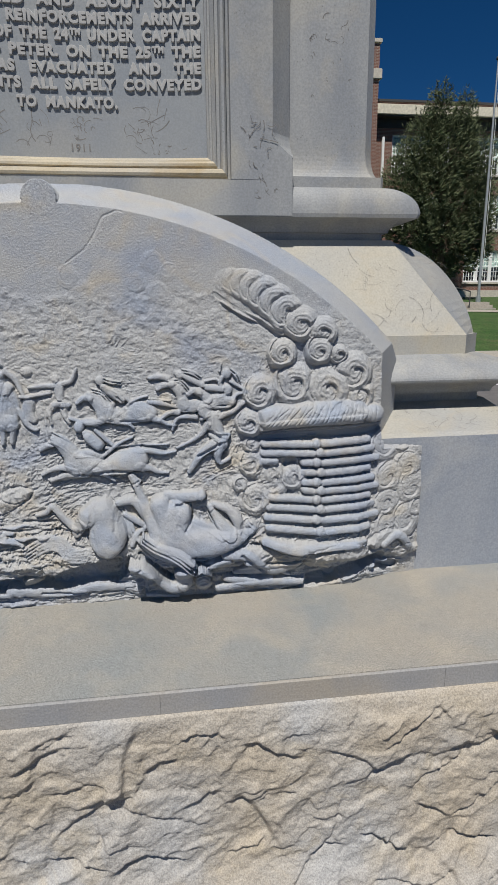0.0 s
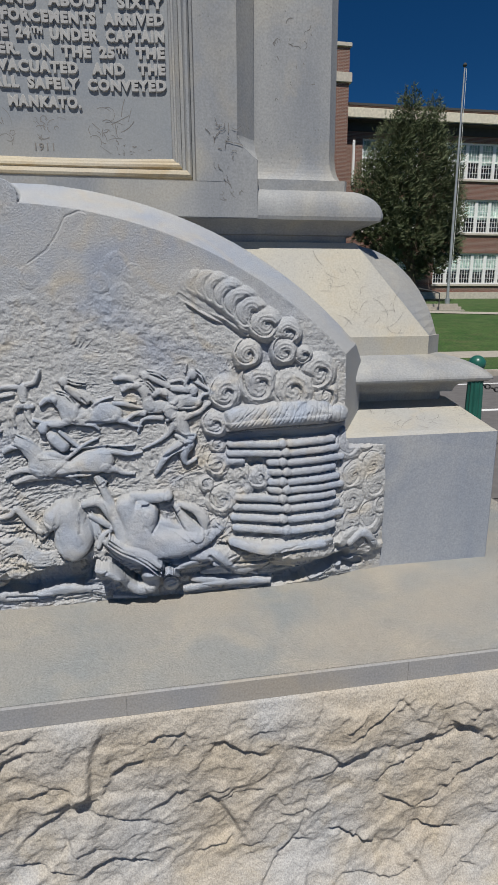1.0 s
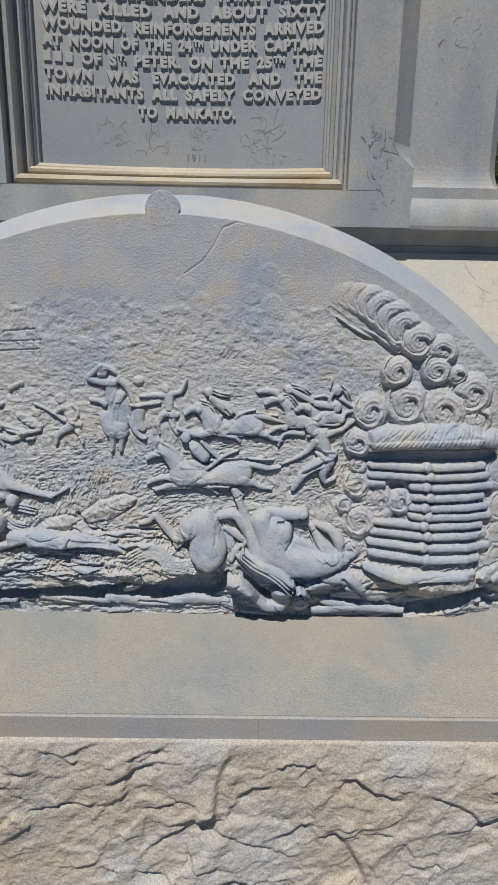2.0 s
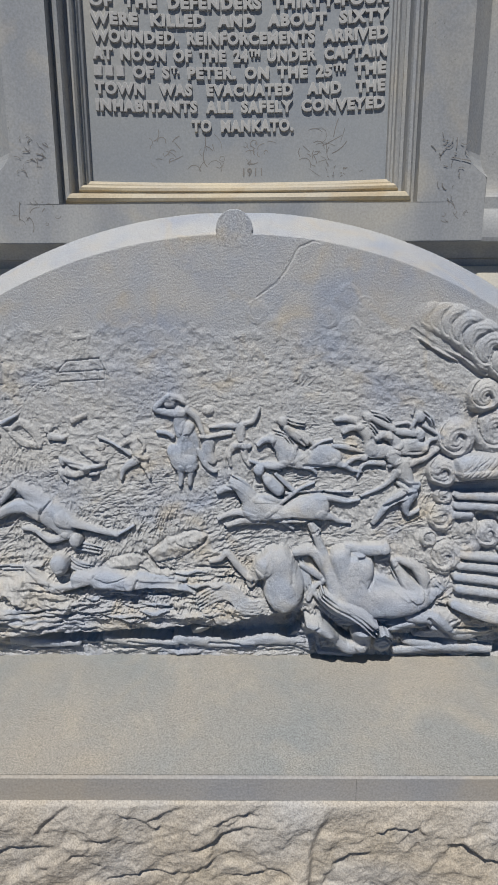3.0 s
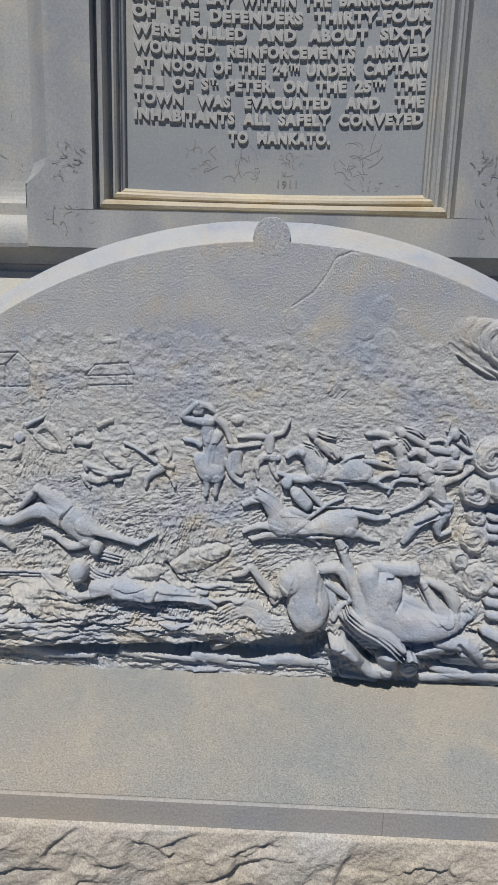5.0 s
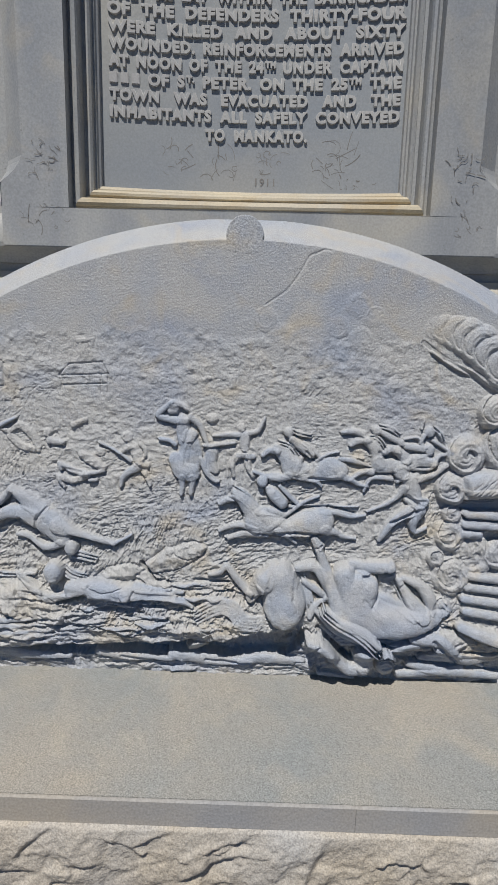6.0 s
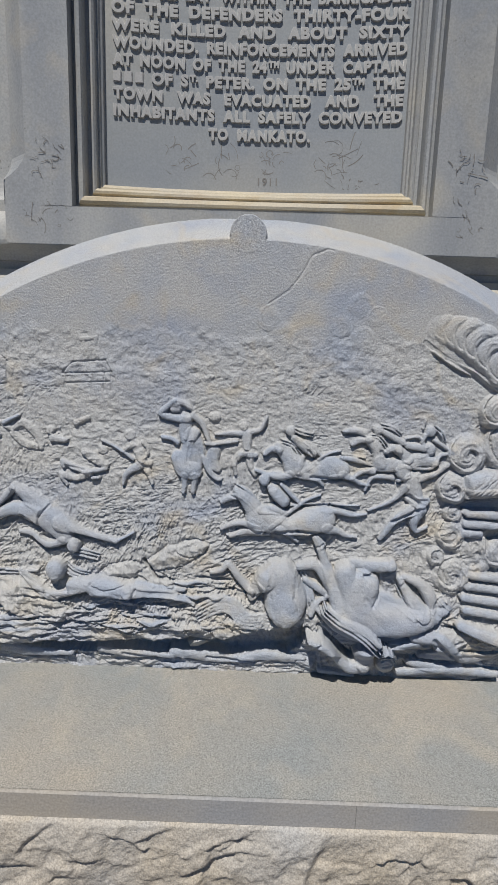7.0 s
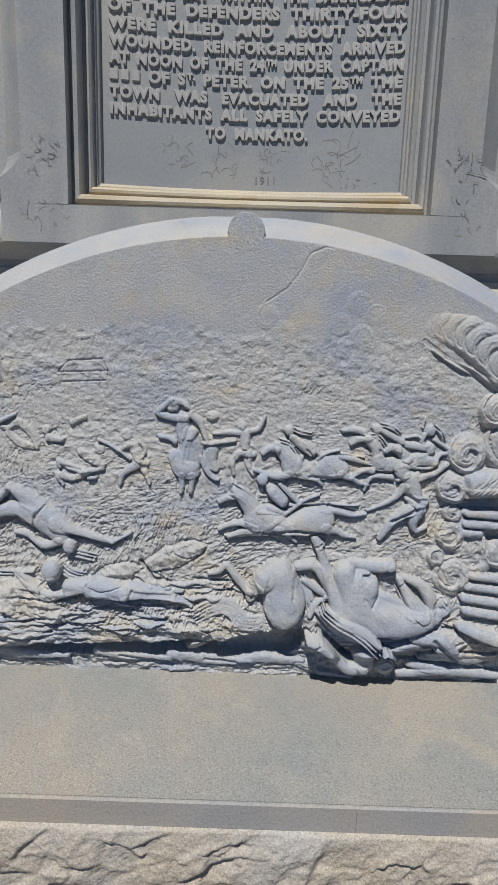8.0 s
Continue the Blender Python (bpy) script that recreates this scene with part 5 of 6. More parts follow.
def split(depth, *pts):
    """A fracture edge: the stone above stands out over the stone below it."""
    x0, x1 = min(p[0] for p in pts) - 0.08, max(p[0] for p in pts) + 0.08
    j0, j1 = max(0, int((x0 + 1.96) / 0.0036)), min(RX.shape[1], int((x1 + 1.96) / 0.0036))
    if j1 <= j0:
        return
    s = slice(j0, j1)
    X, Z = RX[:, s] + 0.012 * (fbm(RX[:, s], RZ[:, s], 30, 17, 3) - 0.5), RZ[:, s] + 0.010 * (fbm(RX[:, s], RZ[:, s], 26, 19, 3) - 0.5)
    best, under = np.full(X.shape, 9.0), np.zeros(X.shape)  # under: 0 above the edge, 1 below it
    along = np.zeros(X.shape)
    for k, (a, b) in enumerate(zip(pts, pts[1:])):
        dx, dz = b[0] - a[0], b[1] - a[1]
        t = np.clip(((X - a[0]) * dx + (Z - a[1]) * dz) / (dx * dx + dz * dz), 0, 1)
        ox, oz = X - a[0] - dx * t, Z - a[1] - dz * t
        d = np.hypot(ox, oz)
        near = d < best
        best = np.where(near, d, best)
        under = np.where(near, np.clip(0.5 - (oz * abs(dx) - ox * dz * np.sign(dx)) / math.hypot(dx, dz) / 0.009, 0, 1), under)
        along = np.where(near, (k + t) / (len(pts) - 1), along)
    fade = np.clip(np.minimum(along, 1 - along) * 5 + 0.15, 0, 1)
    ROCKH[:, s] += 0.75 * depth * fade * (0.35 * (1 - under) * np.exp(-best / 0.03) - under * np.exp(-best / 0.014))


def chips(n, seed, tilt, step, stretch, ang, soft):
    """Split-stone chips: tilted faces, each in its own cell, with worn edges between them."""
    r = np.random.default_rng(seed)
    wx = RX + 0.02 * (fbm(RX, RZ, 5, seed) - 0.5) + 0.007 * (fbm(RX, RZ, 22, seed + 9) - 0.5)
    wz = RZ + 0.02 * (fbm(RX, RZ, 5, seed + 5) - 0.5) + 0.007 * (fbm(RX, RZ, 22, seed + 14) - 0.5)
    best, out = np.full(RX.shape, 9.0), np.zeros(RX.shape)
    for px, pz in zip(r.uniform(-2.0, 2.0, n), r.uniform(-0.05, 0.68, n)):
        a = ang + r.normal(0, 0.6)
        u = (wx - px) * math.cos(a) + (wz - pz) * math.sin(a)
        w = (wz - pz) * math.cos(a) - (wx - px) * math.sin(a)
        d = np.hypot(u / stretch, w) * r.uniform(0.8, 1.25)
        h = step * r.normal() + tilt * r.normal() * w + 0.5 * tilt * r.normal() * u
        near = d < best
        out, best = np.where(near, h, out), np.where(near, d, best)
    for _ in range(soft):
        p = np.pad(out, 1, mode="edge")
        out = (p[:-2, 1:-1] + p[2:, 1:-1] + p[1:-1, :-2] + p[1:-1, 2:] + 2 * out) / 6
    return out


def terrace(h, q, seed):
    """Breaks a slope into flat beds with short sharp risers, as stone splits along its layers."""
    f = h / q + 1.6 * fbm(RX, RZ, 7, seed, 3)
    k = np.floor(f)
    return q * (k + np.clip((f - k - 0.62) / 0.30, 0, 1)) - q * 1.6 * 0.5


bed = 0.10 * RZ + 0.05 * (fbm(RX * 0.7 - 0.5 * RZ, RZ + 0.35 * RX, 4, 71, 4) - 0.5)
ROCKH = 0.34 * chips(60, 61, 0.22, 0.005, 1.9, 0.5, 6) + 0.45 * chips(230, 67, 0.22, 0.0022, 2.6, 0.5, 2) + 0.5 * chips(1100, 73, 0.26, 0.0010, 3.2, 0.4, 1)
ROCKH += 0.25 * (terrace(bed, 0.007, 79) - bed) + 0.6 * facets(110, 31, 0.10, 0.006, 0.20, 2.0, 0.6)
ROCKH = 0.62 * np.clip(ROCKH, -0.045, 0.05) + 0.004 * (fbm(RX, RZ, 34, 83) - 0.5) + 0.0035 * (fbm(RX, RZ, 90, 89, 3) - 0.5) + 0.005 * (0.5 - np.abs(fbm(0.5 * RX + 0.3 * RZ, RZ - 0.55 * RX, 18, 103, 4) - 0.5) * 3)
split(0.030, (0.130, 0.175), (0.167, 0.217), (0.217, 0.232), (0.256, 0.217), (0.325, 0.188))
split(0.018, (-0.038, 0.245), (0.035, 0.232), (0.127, 0.198))
split(0.016, (0.222, 0.463), (0.262, 0.500), (0.310, 0.499))
split(0.012, (-0.019, 0.436), (0.036, 0.439), (0.073, 0.455))
split(0.014, (0.312, 0.350), (0.362, 0.371), (0.419, 0.412))
split(0.012, (0.422, 0.347), (0.503, 0.368), (0.540, 0.383))
split(0.018, (0.427, 0.193), (0.469, 0.210), (0.506, 0.209), (0.538, 0.244))
split(0.020, (0.782, 0.220), (0.816, 0.218), (0.862, 0.192), (0.915, 0.161))
split(0.016, (0.640, 0.167), (0.683, 0.195), (0.738, 0.192))
split(0.020, (0.872, 0.087), (0.961, 0.062), (1.044, 0.084))
split(0.018, (0.840, 0.482), (0.914, 0.538), (0.993, 0.593), (1.019, 0.552))
split(0.014, (0.685, 0.496), (0.776, 0.465), (0.854, 0.399))
split(0.020, (0.466, 0.524), (0.516, 0.529), (0.556, 0.497), (0.628, 0.473))
split(0.032, (1.173, 0.343), (1.224, 0.367), (1.283, 0.385))
split(0.022, (1.129, 0.510), (1.177, 0.491), (1.229, 0.464))
split(0.016, (1.033, 0.246), (1.112, 0.290), (1.179, 0.339))
split(0.018, (0.943, 0.299), (1.035, 0.248))
split(0.022, (1.036, 0.194), (1.177, 0.163))
split(0.012, (1.154, 0.072), (1.218, 0.057))
split(0.018, (1.088, -0.033), (1.189, -0.038), (1.301, -0.081))
split(0.012, (0.100, 0.391), (0.188, 0.368), (0.234, 0.346), (0.360, 0.303))
split(0.012, (-0.015, 0.295), (0.065, 0.362), (0.104, 0.379))
split(0.009, (0.144, 0.654), (0.192, 0.662))
split(0.012, (0.912, 0.337), (0.966, 0.386), (1.055, 0.426), (1.126, 0.543))
split(0.010, (0.574, 0.059), (0.629, 0.143), (0.705, 0.220), (0.735, 0.344))
split(0.012, (0.980, 0.150), (1.025, 0.182))
split(0.014, (1.229, 0.005), (1.325, -0.024))
split(0.012, (-0.023, 0.563), (0.033, 0.596), (0.080, 0.634))
split(0.012, (0.273, 0.524), (0.342, 0.570), (0.409, 0.568), (0.428, 0.544))
split(0.010, (0.538, 0.642), (0.637, 0.661), (0.709, 0.634))
split(0.010, (0.411, 0.638), (0.499, 0.648), (0.538, 0.625))
split(0.014, (-0.100, 0.500), (-0.026, 0.543), (0.032, 0.562))
split(0.014, (-0.300, 0.420), (-0.200, 0.442), (-0.109, 0.440))
split(0.014, (-0.450, 0.550), (-0.400, 0.596), (-0.366, 0.618))
split(0.014, (-0.600, 0.480), (-0.502, 0.512), (-0.416, 0.520))
split(0.014, (-0.200, 0.580), (-0.152, 0.607), (-0.112, 0.610))
split(0.014, (-0.750, 0.570), (-0.672, 0.566), (-0.590, 0.538))
split(0.014, (-0.500, 0.300), (-0.412, 0.360), (-0.347, 0.396))
split(0.014, (-0.050, 0.570), (0.009, 0.594), (0.061, 0.594))
split(0.014, (1.350, 0.400), (1.433, 0.468), (1.489, 0.513))
split(0.014, (1.450, 0.500), (1.548, 0.532), (1.634, 0.540))
split(0.014, (-1.100, 0.400), (-0.957, 0.456), (-0.837, 0.489))
split(0.014, (-1.400, 0.300), (-1.276, 0.397), (-1.191, 0.469))
split(0.014, (1.700, 0.350), (1.796, 0.392), (1.876, 0.409))
margin = np.clip((0.629 - RZ) / 0.06, 0, 1)
ROCKH = 0.0135 + margin ** 0.6 * (0.030 + np.maximum(ROCKH, -0.045)) + 0.0025 * (fbm(RX, RZ, 30, 99) - 0.5)
ROCKH += 0.09 * np.clip((0.18 - RZ) / 0.18, 0, 1) ** 1.4  # the foot spreads to fit the camera's view, hiding the ground below
ROCKH[-1, :] = 0.0
RZ[-1, :] = 0.630
grid_mesh("rough_base", RX, 1.755 - ROCKH, RZ, np.ones(RX.shape, bool), ROCK, monument, "cream quarry-faced base stone, split and ridged")


# ---- front of the die, with the inscription ----
def stile(side):
    """An upright of the panel's surround: square at its foot, chamfered above a curved stop."""
    bm = bmesh.new()
    rings = []
    for z, c in ((2.018, 0.0), (2.085, 0.0), (2.092, 0.004), (2.105, 0.022), (2.125, 0.045), (2.15, 0.062), (2.165, 0.068), (3.6, 0.068)):
        pts = [(0.552, 2.5535), (0.76 - c - 1e-4, 2.557), (0.76, 2.5535 + c + 1e-4), (0.76, 2.66), (0.552, 2.66)]
        rings.append([bm.verts.new((side * x, y, z)) for x, y in pts])
    for a, b in zip(rings, rings[1:]):
        for i in range(5):
            bm.faces.new((a[i], a[(i + 1) % 5], b[(i + 1) % 5], b[i]))
    bm.faces.new(rings[0])
    bm.faces.new(rings[-1])
    return bm


part("panel_stile", stile(-1), SMOOTH, monument)
part("panel_stile", stile(1), SMOOTH, monument)
part("panel_rail", box(bmesh.new(), -0.76, 0.76, 2.5535, 2.66, 1.903, 2.018, 0.002), SMOOTH, monument)

SAG = 0.040  # how far the panel bows back in its middle


def bow(x, u):
    return SAG * u * (1 - min(1.0, (x / 0.49) ** 2))


# mitred moulding: steps inward (u) and back (y)
STEPS = [(0.0, 2.555), (0.0, 2.600), (0.010, 2.600), (0.012, 2.588), (0.018, 2.583), (0.026, 2.586), (0.030, 2.596), (0.030, 2.640), (0.040, 2.642), (0.043, 2.634), (0.049, 2.632), (0.055, 2.640), (0.056, 2.662), (0.062, 2.662), (0.064, 2.672), (0.070, 2.676), (0.072, 2.700)]
n = 36


def moulding(keys):
    """A run of the surround's moulding, mitred at the lower corners."""
    bm = bmesh.new()
    cols = []
    for k, top in keys:
        ring = []
        for u, y in STEPS:
            s = 0.5525 - u
            x = -s + 2 * s * k / n
            ring.append(bm.verts.new((x, y + bow(x, u / 0.072), 3.6 if top else 2.0175 + u * 1.32)))
        cols.append(ring)
    for a, b in zip(cols, cols[1:]):
        for i in range(len(STEPS) - 1):
            bm.faces.new((a[i], a[i + 1], b[i + 1], b[i]))
    return bm


part("panel_moulding", moulding([(0, 1), (0, 0)]), SMOOTH, monument)
part("panel_moulding", moulding([(n, 0), (n, 1)]), SMOOTH, monument)
part("panel_sill", moulding([(k, 0) for k in range(n + 1)]), OCHRE, monument, "cream stained sill moulding")
bm = bmesh.new()
rows = []
for z in (2.06, 2.4, 3.0, 3.6):
    rows.append([(bm.verts.new((-0.50 + k / 40, 2.693 + bow(-0.50 + k / 40, 1), z)), bm.verts.new((-0.50 + k / 40, 2.76, z))) for k in range(41)])
for a, b in zip(rows, rows[1:]):
    for k in range(40):
        bm.faces.new((a[k][0], a[k + 1][0], b[k + 1][0], b[k][0]))
        bm.faces.new((a[k][1], b[k][1], b[k + 1][1], a[k + 1][1]))
panel = part("inscription_panel", bm, PANEL, monument, "grey stone panel with raised capital letters")

CAP = 0.0325


def letters(text, size=CAP / 0.73, bold=0.0016):
    """Raised lettering as a mesh, flat in x and y, with its extent."""
    cu = bpy.data.curves.new("letters", "FONT")
    cu.body, cu.size, cu.extrude, cu.bevel_depth, cu.offset, cu.resolution_u = text, size, 0.0062, 0.0012, bold, 3
    cu.space_character = 1.16
    ob = new("letters", cu)
    bpy.context.view_layer.update()
    me = bpy.data.meshes.new_from_object(ob.evaluated_get(bpy.context.evaluated_depsgraph_get()))
    bpy.data.objects.remove(ob)
    bpy.data.curves.remove(cu)
    xs = [v.co.x for v in me.vertices]
    return me, min(xs), max(xs)


def bar_mesh(width, height):
    bm = bmesh.new()
    box(bm, 0, width, 0, height, -0.005, 0.005, 0.002)
    me = bpy.data.meshes.new("letters")
    bm.to_mesh(me)
    bm.free()
    return me, 0.0, width


def inscribe(words, z, x0, x1, gap):
    """One line of words spread from x0 to x1; None stands for a blank bar, a caret for small raised letters after it."""
    made = []
    for w in words:
        if w is None:
            made += [(*bar_mesh(0.024, CAP), gap if k == 2 else 0.009, 0.0) for k in range(3)]
        elif "^" in w:
            a, b = w.split("^")
            made += [(*letters(a), 0.004, 0.0), (*letters(b, CAP / 0.73 * 0.55, 0.0010), gap, 0.45 * CAP)]
        else:
            made.append((*letters(w), gap, 0.0))
    total = sum(b - a for _, a, b, *_ in made)
    fit = (x1 - x0 - sum(m[3] for m in made[:-1])) / total
    x = x0
    for me, a, b, after, lift in made:
        for v in me.vertices:
            vx = x + (v.co.x - a) * fit
            v.co = (vx, 2.6925 + bow(vx, 1) - v.co.z, z + lift + v.co.y)
        x += (b - a) * fit + after
        me.materials.append(LETTER)
        ob = new("word", me)
        ob.parent = panel


inscribe(["ONLY", "AS", "LAY", "WITHIN", "THE", "BARRICADES."], 2.669, -0.462, 0.470, 0.024)
inscribe(["OF", "THE", "DEFENDERS", "THIRTY-FOUR"], 2.620, -0.458, 0.470, 0.034)
inscribe(["WERE", "KILLED", "AND", "ABOUT", "SIXTY"], 2.571, -0.458, 0.470, 0.038)
inscribe(["WOUNDED.", "REINFORCEMENTS", "ARRIVED"], 2.522, -0.456, 0.469, 0.026)
inscribe(["AT", "NOON", "OF", "THE", "24^TH", "UNDER", "CAPTAIN"], 2.473, -0.456, 0.469, 0.023)
inscribe([None, "OF", "S^T.", "PETER.", "ON", "THE", "25^TH", "THE"], 2.424, -0.455, 0.468, 0.026)
inscribe(["TOWN", "WAS", "EVACUATED", "AND", "THE"], 2.375, -0.455, 0.468, 0.045)
inscribe(["INHABITANTS", "ALL", "SAFELY", "CONVEYED"], 2.326, -0.455, 0.469, 0.027)
inscribe(["TO", "MANKATO."], 2.270, -0.152, 0.181, 0.030)


def scratches(seed, x0, x1, z0, z1, y, n, size, name="scratched_mark"):
    """Old scratched scribbles: shallow dark strokes on a wall."""
    r = random.Random(seed)
    bm = bmesh.new()
    for _ in range(n):
        x, z, a = r.uniform(x0, x1), r.uniform(z0, z1), r.choice((1.4, 1.7, 0.3, -0.5, 2.3)) + r.gauss(0, 0.3)
        w, bend, step = 0.0006 + 0.0009 * r.random(), r.gauss(0, 0.55), size * r.uniform(0.15, 0.35)
        prev = None
        for _ in range(r.randint(3, 6)):
            nx, nz = -math.sin(a) * w, math.cos(a) * w
            yy = y + (bow(x, 1) if y > 2.68 else 0)
            pair = [bm.verts.new((x - nx, yy - 0.0004, z - nz)), bm.verts.new((x + nx, yy - 0.0004, z + nz))]
            if prev:
                bm.faces.new((prev[0], pair[0], pair[1], prev[1]))
            prev = pair
            x, z, a = x + step * math.cos(a), z + step * math.sin(a), a + bend
    return tagged(part(name, bm, SCRATCH, monument, "thin scratched marks"), kind="stuff")


scratches(1, -0.30, -0.18, 2.17, 2.24, 2.693, 14, 0.030)
scratches(2, -0.16, -0.05, 2.13, 2.22, 2.693, 12, 0.045)
scratches(3, 0.00, 0.10, 2.17, 2.24, 2.693, 16, 0.025)
scratches(4, 0.20, 0.34, 2.14, 2.28, 2.693, 22, 0.045)
scratches(5, 0.28, 0.40, 2.12, 2.16, 2.693, 14, 0.013)
scratches(6, -0.68, -0.58, 2.10, 2.20, 2.5535, 22, 0.022)
scratches(7, -0.70, -0.55, 1.96, 2.02, 2.5535, 16, 0.030)
scratches(8, 0.60, 0.70, 1.96, 2.20, 2.5535, 34, 0.024)
scratches(9, 0.82, 0.98, 2.22, 2.55, 2.632, 12, 0.018)
scratches(10, 0.83, 0.95, 2.455, 2.475, 2.632, 9, 0.03)
scratches(11, -1.0, -0.8, 2.15, 2.5, 2.632, 12, 0.02)

# surface scratches on the sloping course and the block's top
def scribble(seed, n, size, place, name="scratched_mark"):
    """Scratched strokes laid over a surface that place(u, v) gives, u and v in metres."""
    r = random.Random(seed)
    bm = bmesh.new()
    for _ in range(n):
        u, v, a = r.random() * place.w, r.random() * place.h, r.uniform(0, 6.3)
        w, bend, step = 0.0002 + 0.0003 * r.random(), r.gauss(0, 0.4), size * r.uniform(0.2, 0.5)
        prev = None
        for _ in range(r.randint(3, 7)):
            du, dv = -math.sin(a) * w, math.cos(a) * w
            pair = [bm.verts.new(place(u - du, v - dv)), bm.verts.new(place(u + du, v + dv))]
            if prev:
                bm.faces.new((prev[0], pair[0], pair[1], prev[1]))
            prev = pair
            u, v, a = u + step * math.cos(a), min(place.h, max(0, v + step * math.sin(a))), a + bend
    return tagged(part(name, bm, SCRATCH, monument, "thin scratched marks"), kind="stuff")


class Slope:
    w, h = 0.32, 0.34

    def __init__(self, x0):
        self.x0 = x0

    def __call__(self, u, v):
        _, y, z, _ = slope_level(v / 0.38 + 0.03)
        return self.x0 + u * (1 - 0.5 * v), y - 0.0022, z + 0.0008


class Top:
    w, h = 0.36, 0.22

    def __call__(self, u, v):
        return 1.10 + u, 2.22 + v, 1.2085 + v * (0.063 / 0.26)


scribble(31, 34, 0.05, Slope(1.0))
scribble(32, 20, 0.05, Slope(-1.3))
scribble(33, 34, 0.04, Top())

me, a, b = letters("1911", 0.034, -0.0008)
for v in me.vertices:
    v.co = (0.015 + v.co.x - a, 2.6925 + bow(0.04, 1) - 0.0004 - 0.05 * max(0.0, v.co.z), 2.135 + v.co.y)
me.materials.append(SCRATCH)
year = new("scratched_year", me)
year.parent = panel

for x in (1.012, 0.272, -0.62, -1.3):
    part("joint", box(bmesh.new(), x - 0.0006, x + 0.0006, 1.7445, 1.747, 0.628, 0.684), SCRATCH, monument, "thin mortar joint")

# ---- ground: road, kerb, walk and a rising lawn ----
LAWN = [(17.0, 0.13), (20.0, 0.40), (23.0, 0.72), (26.0, 0.95), (30.0, 1.22), (34.0, 1.55), (41.0, 1.95), (400.0, 1.98)]


def lawn_z(y):
    return float(np.interp(y, [p[0] for p in LAWN], [p[1] for p in LAWN]))


def strip(name, prof, x0, x1, material, label, nx=1):
    """A band of ground from a profile of (y, z)."""
    bm = bmesh.new()
    grid = [[bm.verts.new((x0 + (x1 - x0) * i / nx, y, z)) for i in range(nx + 1)] for y, z in prof]
    for a, b in zip(grid, grid[1:]):
        for i in range(nx):
            bm.faces.new((a[i], a[i + 1], b[i + 1], b[i]))
    return tagged(part(name, bm, material, None), label, name, kind="structure")


strip("ground", [(-400, -0.006), (12.1, -0.006), (17, -0.006), (400, 1.9), (3000, 1.9)], -1500, 1500, ROAD, "grey paved ground reaching the horizon")
strip("road", [(4.6, 0.004), (12.15, 0.004)], -120, 120, ROAD, "worn pinkish grey asphalt road")
tagged(part("kerb", box(bmesh.new(), -120, 120, 12.15, 12.35, -0.05, 0.13, 0.02), PATHM, None), "pale concrete kerb along the road", "kerb", kind="structure")
strip("verge", [(12.35, 0.125), (15.0, 0.13)], -120, 120, GRASS, "mown grass verge beside the road")
strip("pavement", [(15.0, 0.134), (17.0, 0.134)], -120, 120, PATHM, "pale concrete pavement slabs")
strip("lawn", LAWN[:-1] + [(42.2, 1.96)], -120, 160, GRASS, "green lawn rising to the building")
for y, w in ((10.95, 0.10), (8.25, 0.12)):
    tagged(part("road_line", box(bmesh.new(), 4.0, 30, y, y + w, 0.004, 0.008), WHITE, None), "faded white painted road line", "road line", kind="structure")
# curved walk over the lawn
bm = bmesh.new()
prev = None
for k in range(31):
    t = k / 30
    x, y = 14.6 + 12.0 * t, 29.2 - 2.6 * math.sin(t * 1.5) - 0.8 * t
    pr = [bm.verts.new((x, y + d, lawn_z(y + d) + 0.03)) for d in (-0.75, 0.75)]
    if prev:
        bm.faces.new((prev[0], pr[0], pr[1], prev[1]))
    prev = pr
tagged(part("garden_walk", bm, PATHM, None), "pale curved concrete walk across the lawn", "walk", kind="structure")

# steps with a handrail, up the bank
steps = thing("entrance_steps", "short pale concrete steps up the lawn bank", "steps", (16.4, 29.5, 1.1))
for k in range(3):
    part("step", box(bmesh.new(), 15.2, 17.5, 29.6 + 0.35 * k, 31.2, 1.05, 1.28 + 0.16 * k, 0.02), PATHM, steps)
rail = thing("handrail", "dark metal handrail beside the steps", "handrail", (15.9, 29.6, 1.2))


def tube(pts, r, seg=8):
    """A round bar along a line of places."""
    bm = bmesh.new()
    rings = []
    for i, p in enumerate(pts):
        d = (Vector(pts[min(i + 1, len(pts) - 1)]) - Vector(pts[max(i - 1, 0)])).normalized()
        u = d.orthogonal().normalized()
        w = d.cross(u)
        rr = r[i] if isinstance(r, (list, tuple)) else r
        rings.append([bm.verts.new(Vector(p) + rr * (math.cos(6.2832 * k / seg) * u + math.sin(6.2832 * k / seg) * w)) for k in range(seg)])
    for a, b in zip(rings, rings[1:]):
        best = min(range(seg), key=lambda s: sum((a[k].co - b[(k + s) % seg].co).length for k in range(seg)))
        for k in range(seg):
            bm.faces.new((a[k], a[(k + 1) % seg], b[(k + 1 + best) % seg], b[(k + best) % seg]))
    bm.faces.new(rings[0][::-1])
    bm.faces.new(rings[-1])
    return bm


part("top_rail", tube([(14.8, 31.2, 2.55), (15.7, 30.3, 2.32), (16.0, 29.7, 2.15)], 0.035), DARK, rail)
part("rail_post", tube([(16.0, 29.7, 1.2), (16.0, 29.7, 2.17)], 0.03), DARK, rail)
part("rail_post", tube([(14.8, 31.2, 1.3), (14.8, 31.2, 2.56)], 0.03), DARK, rail)

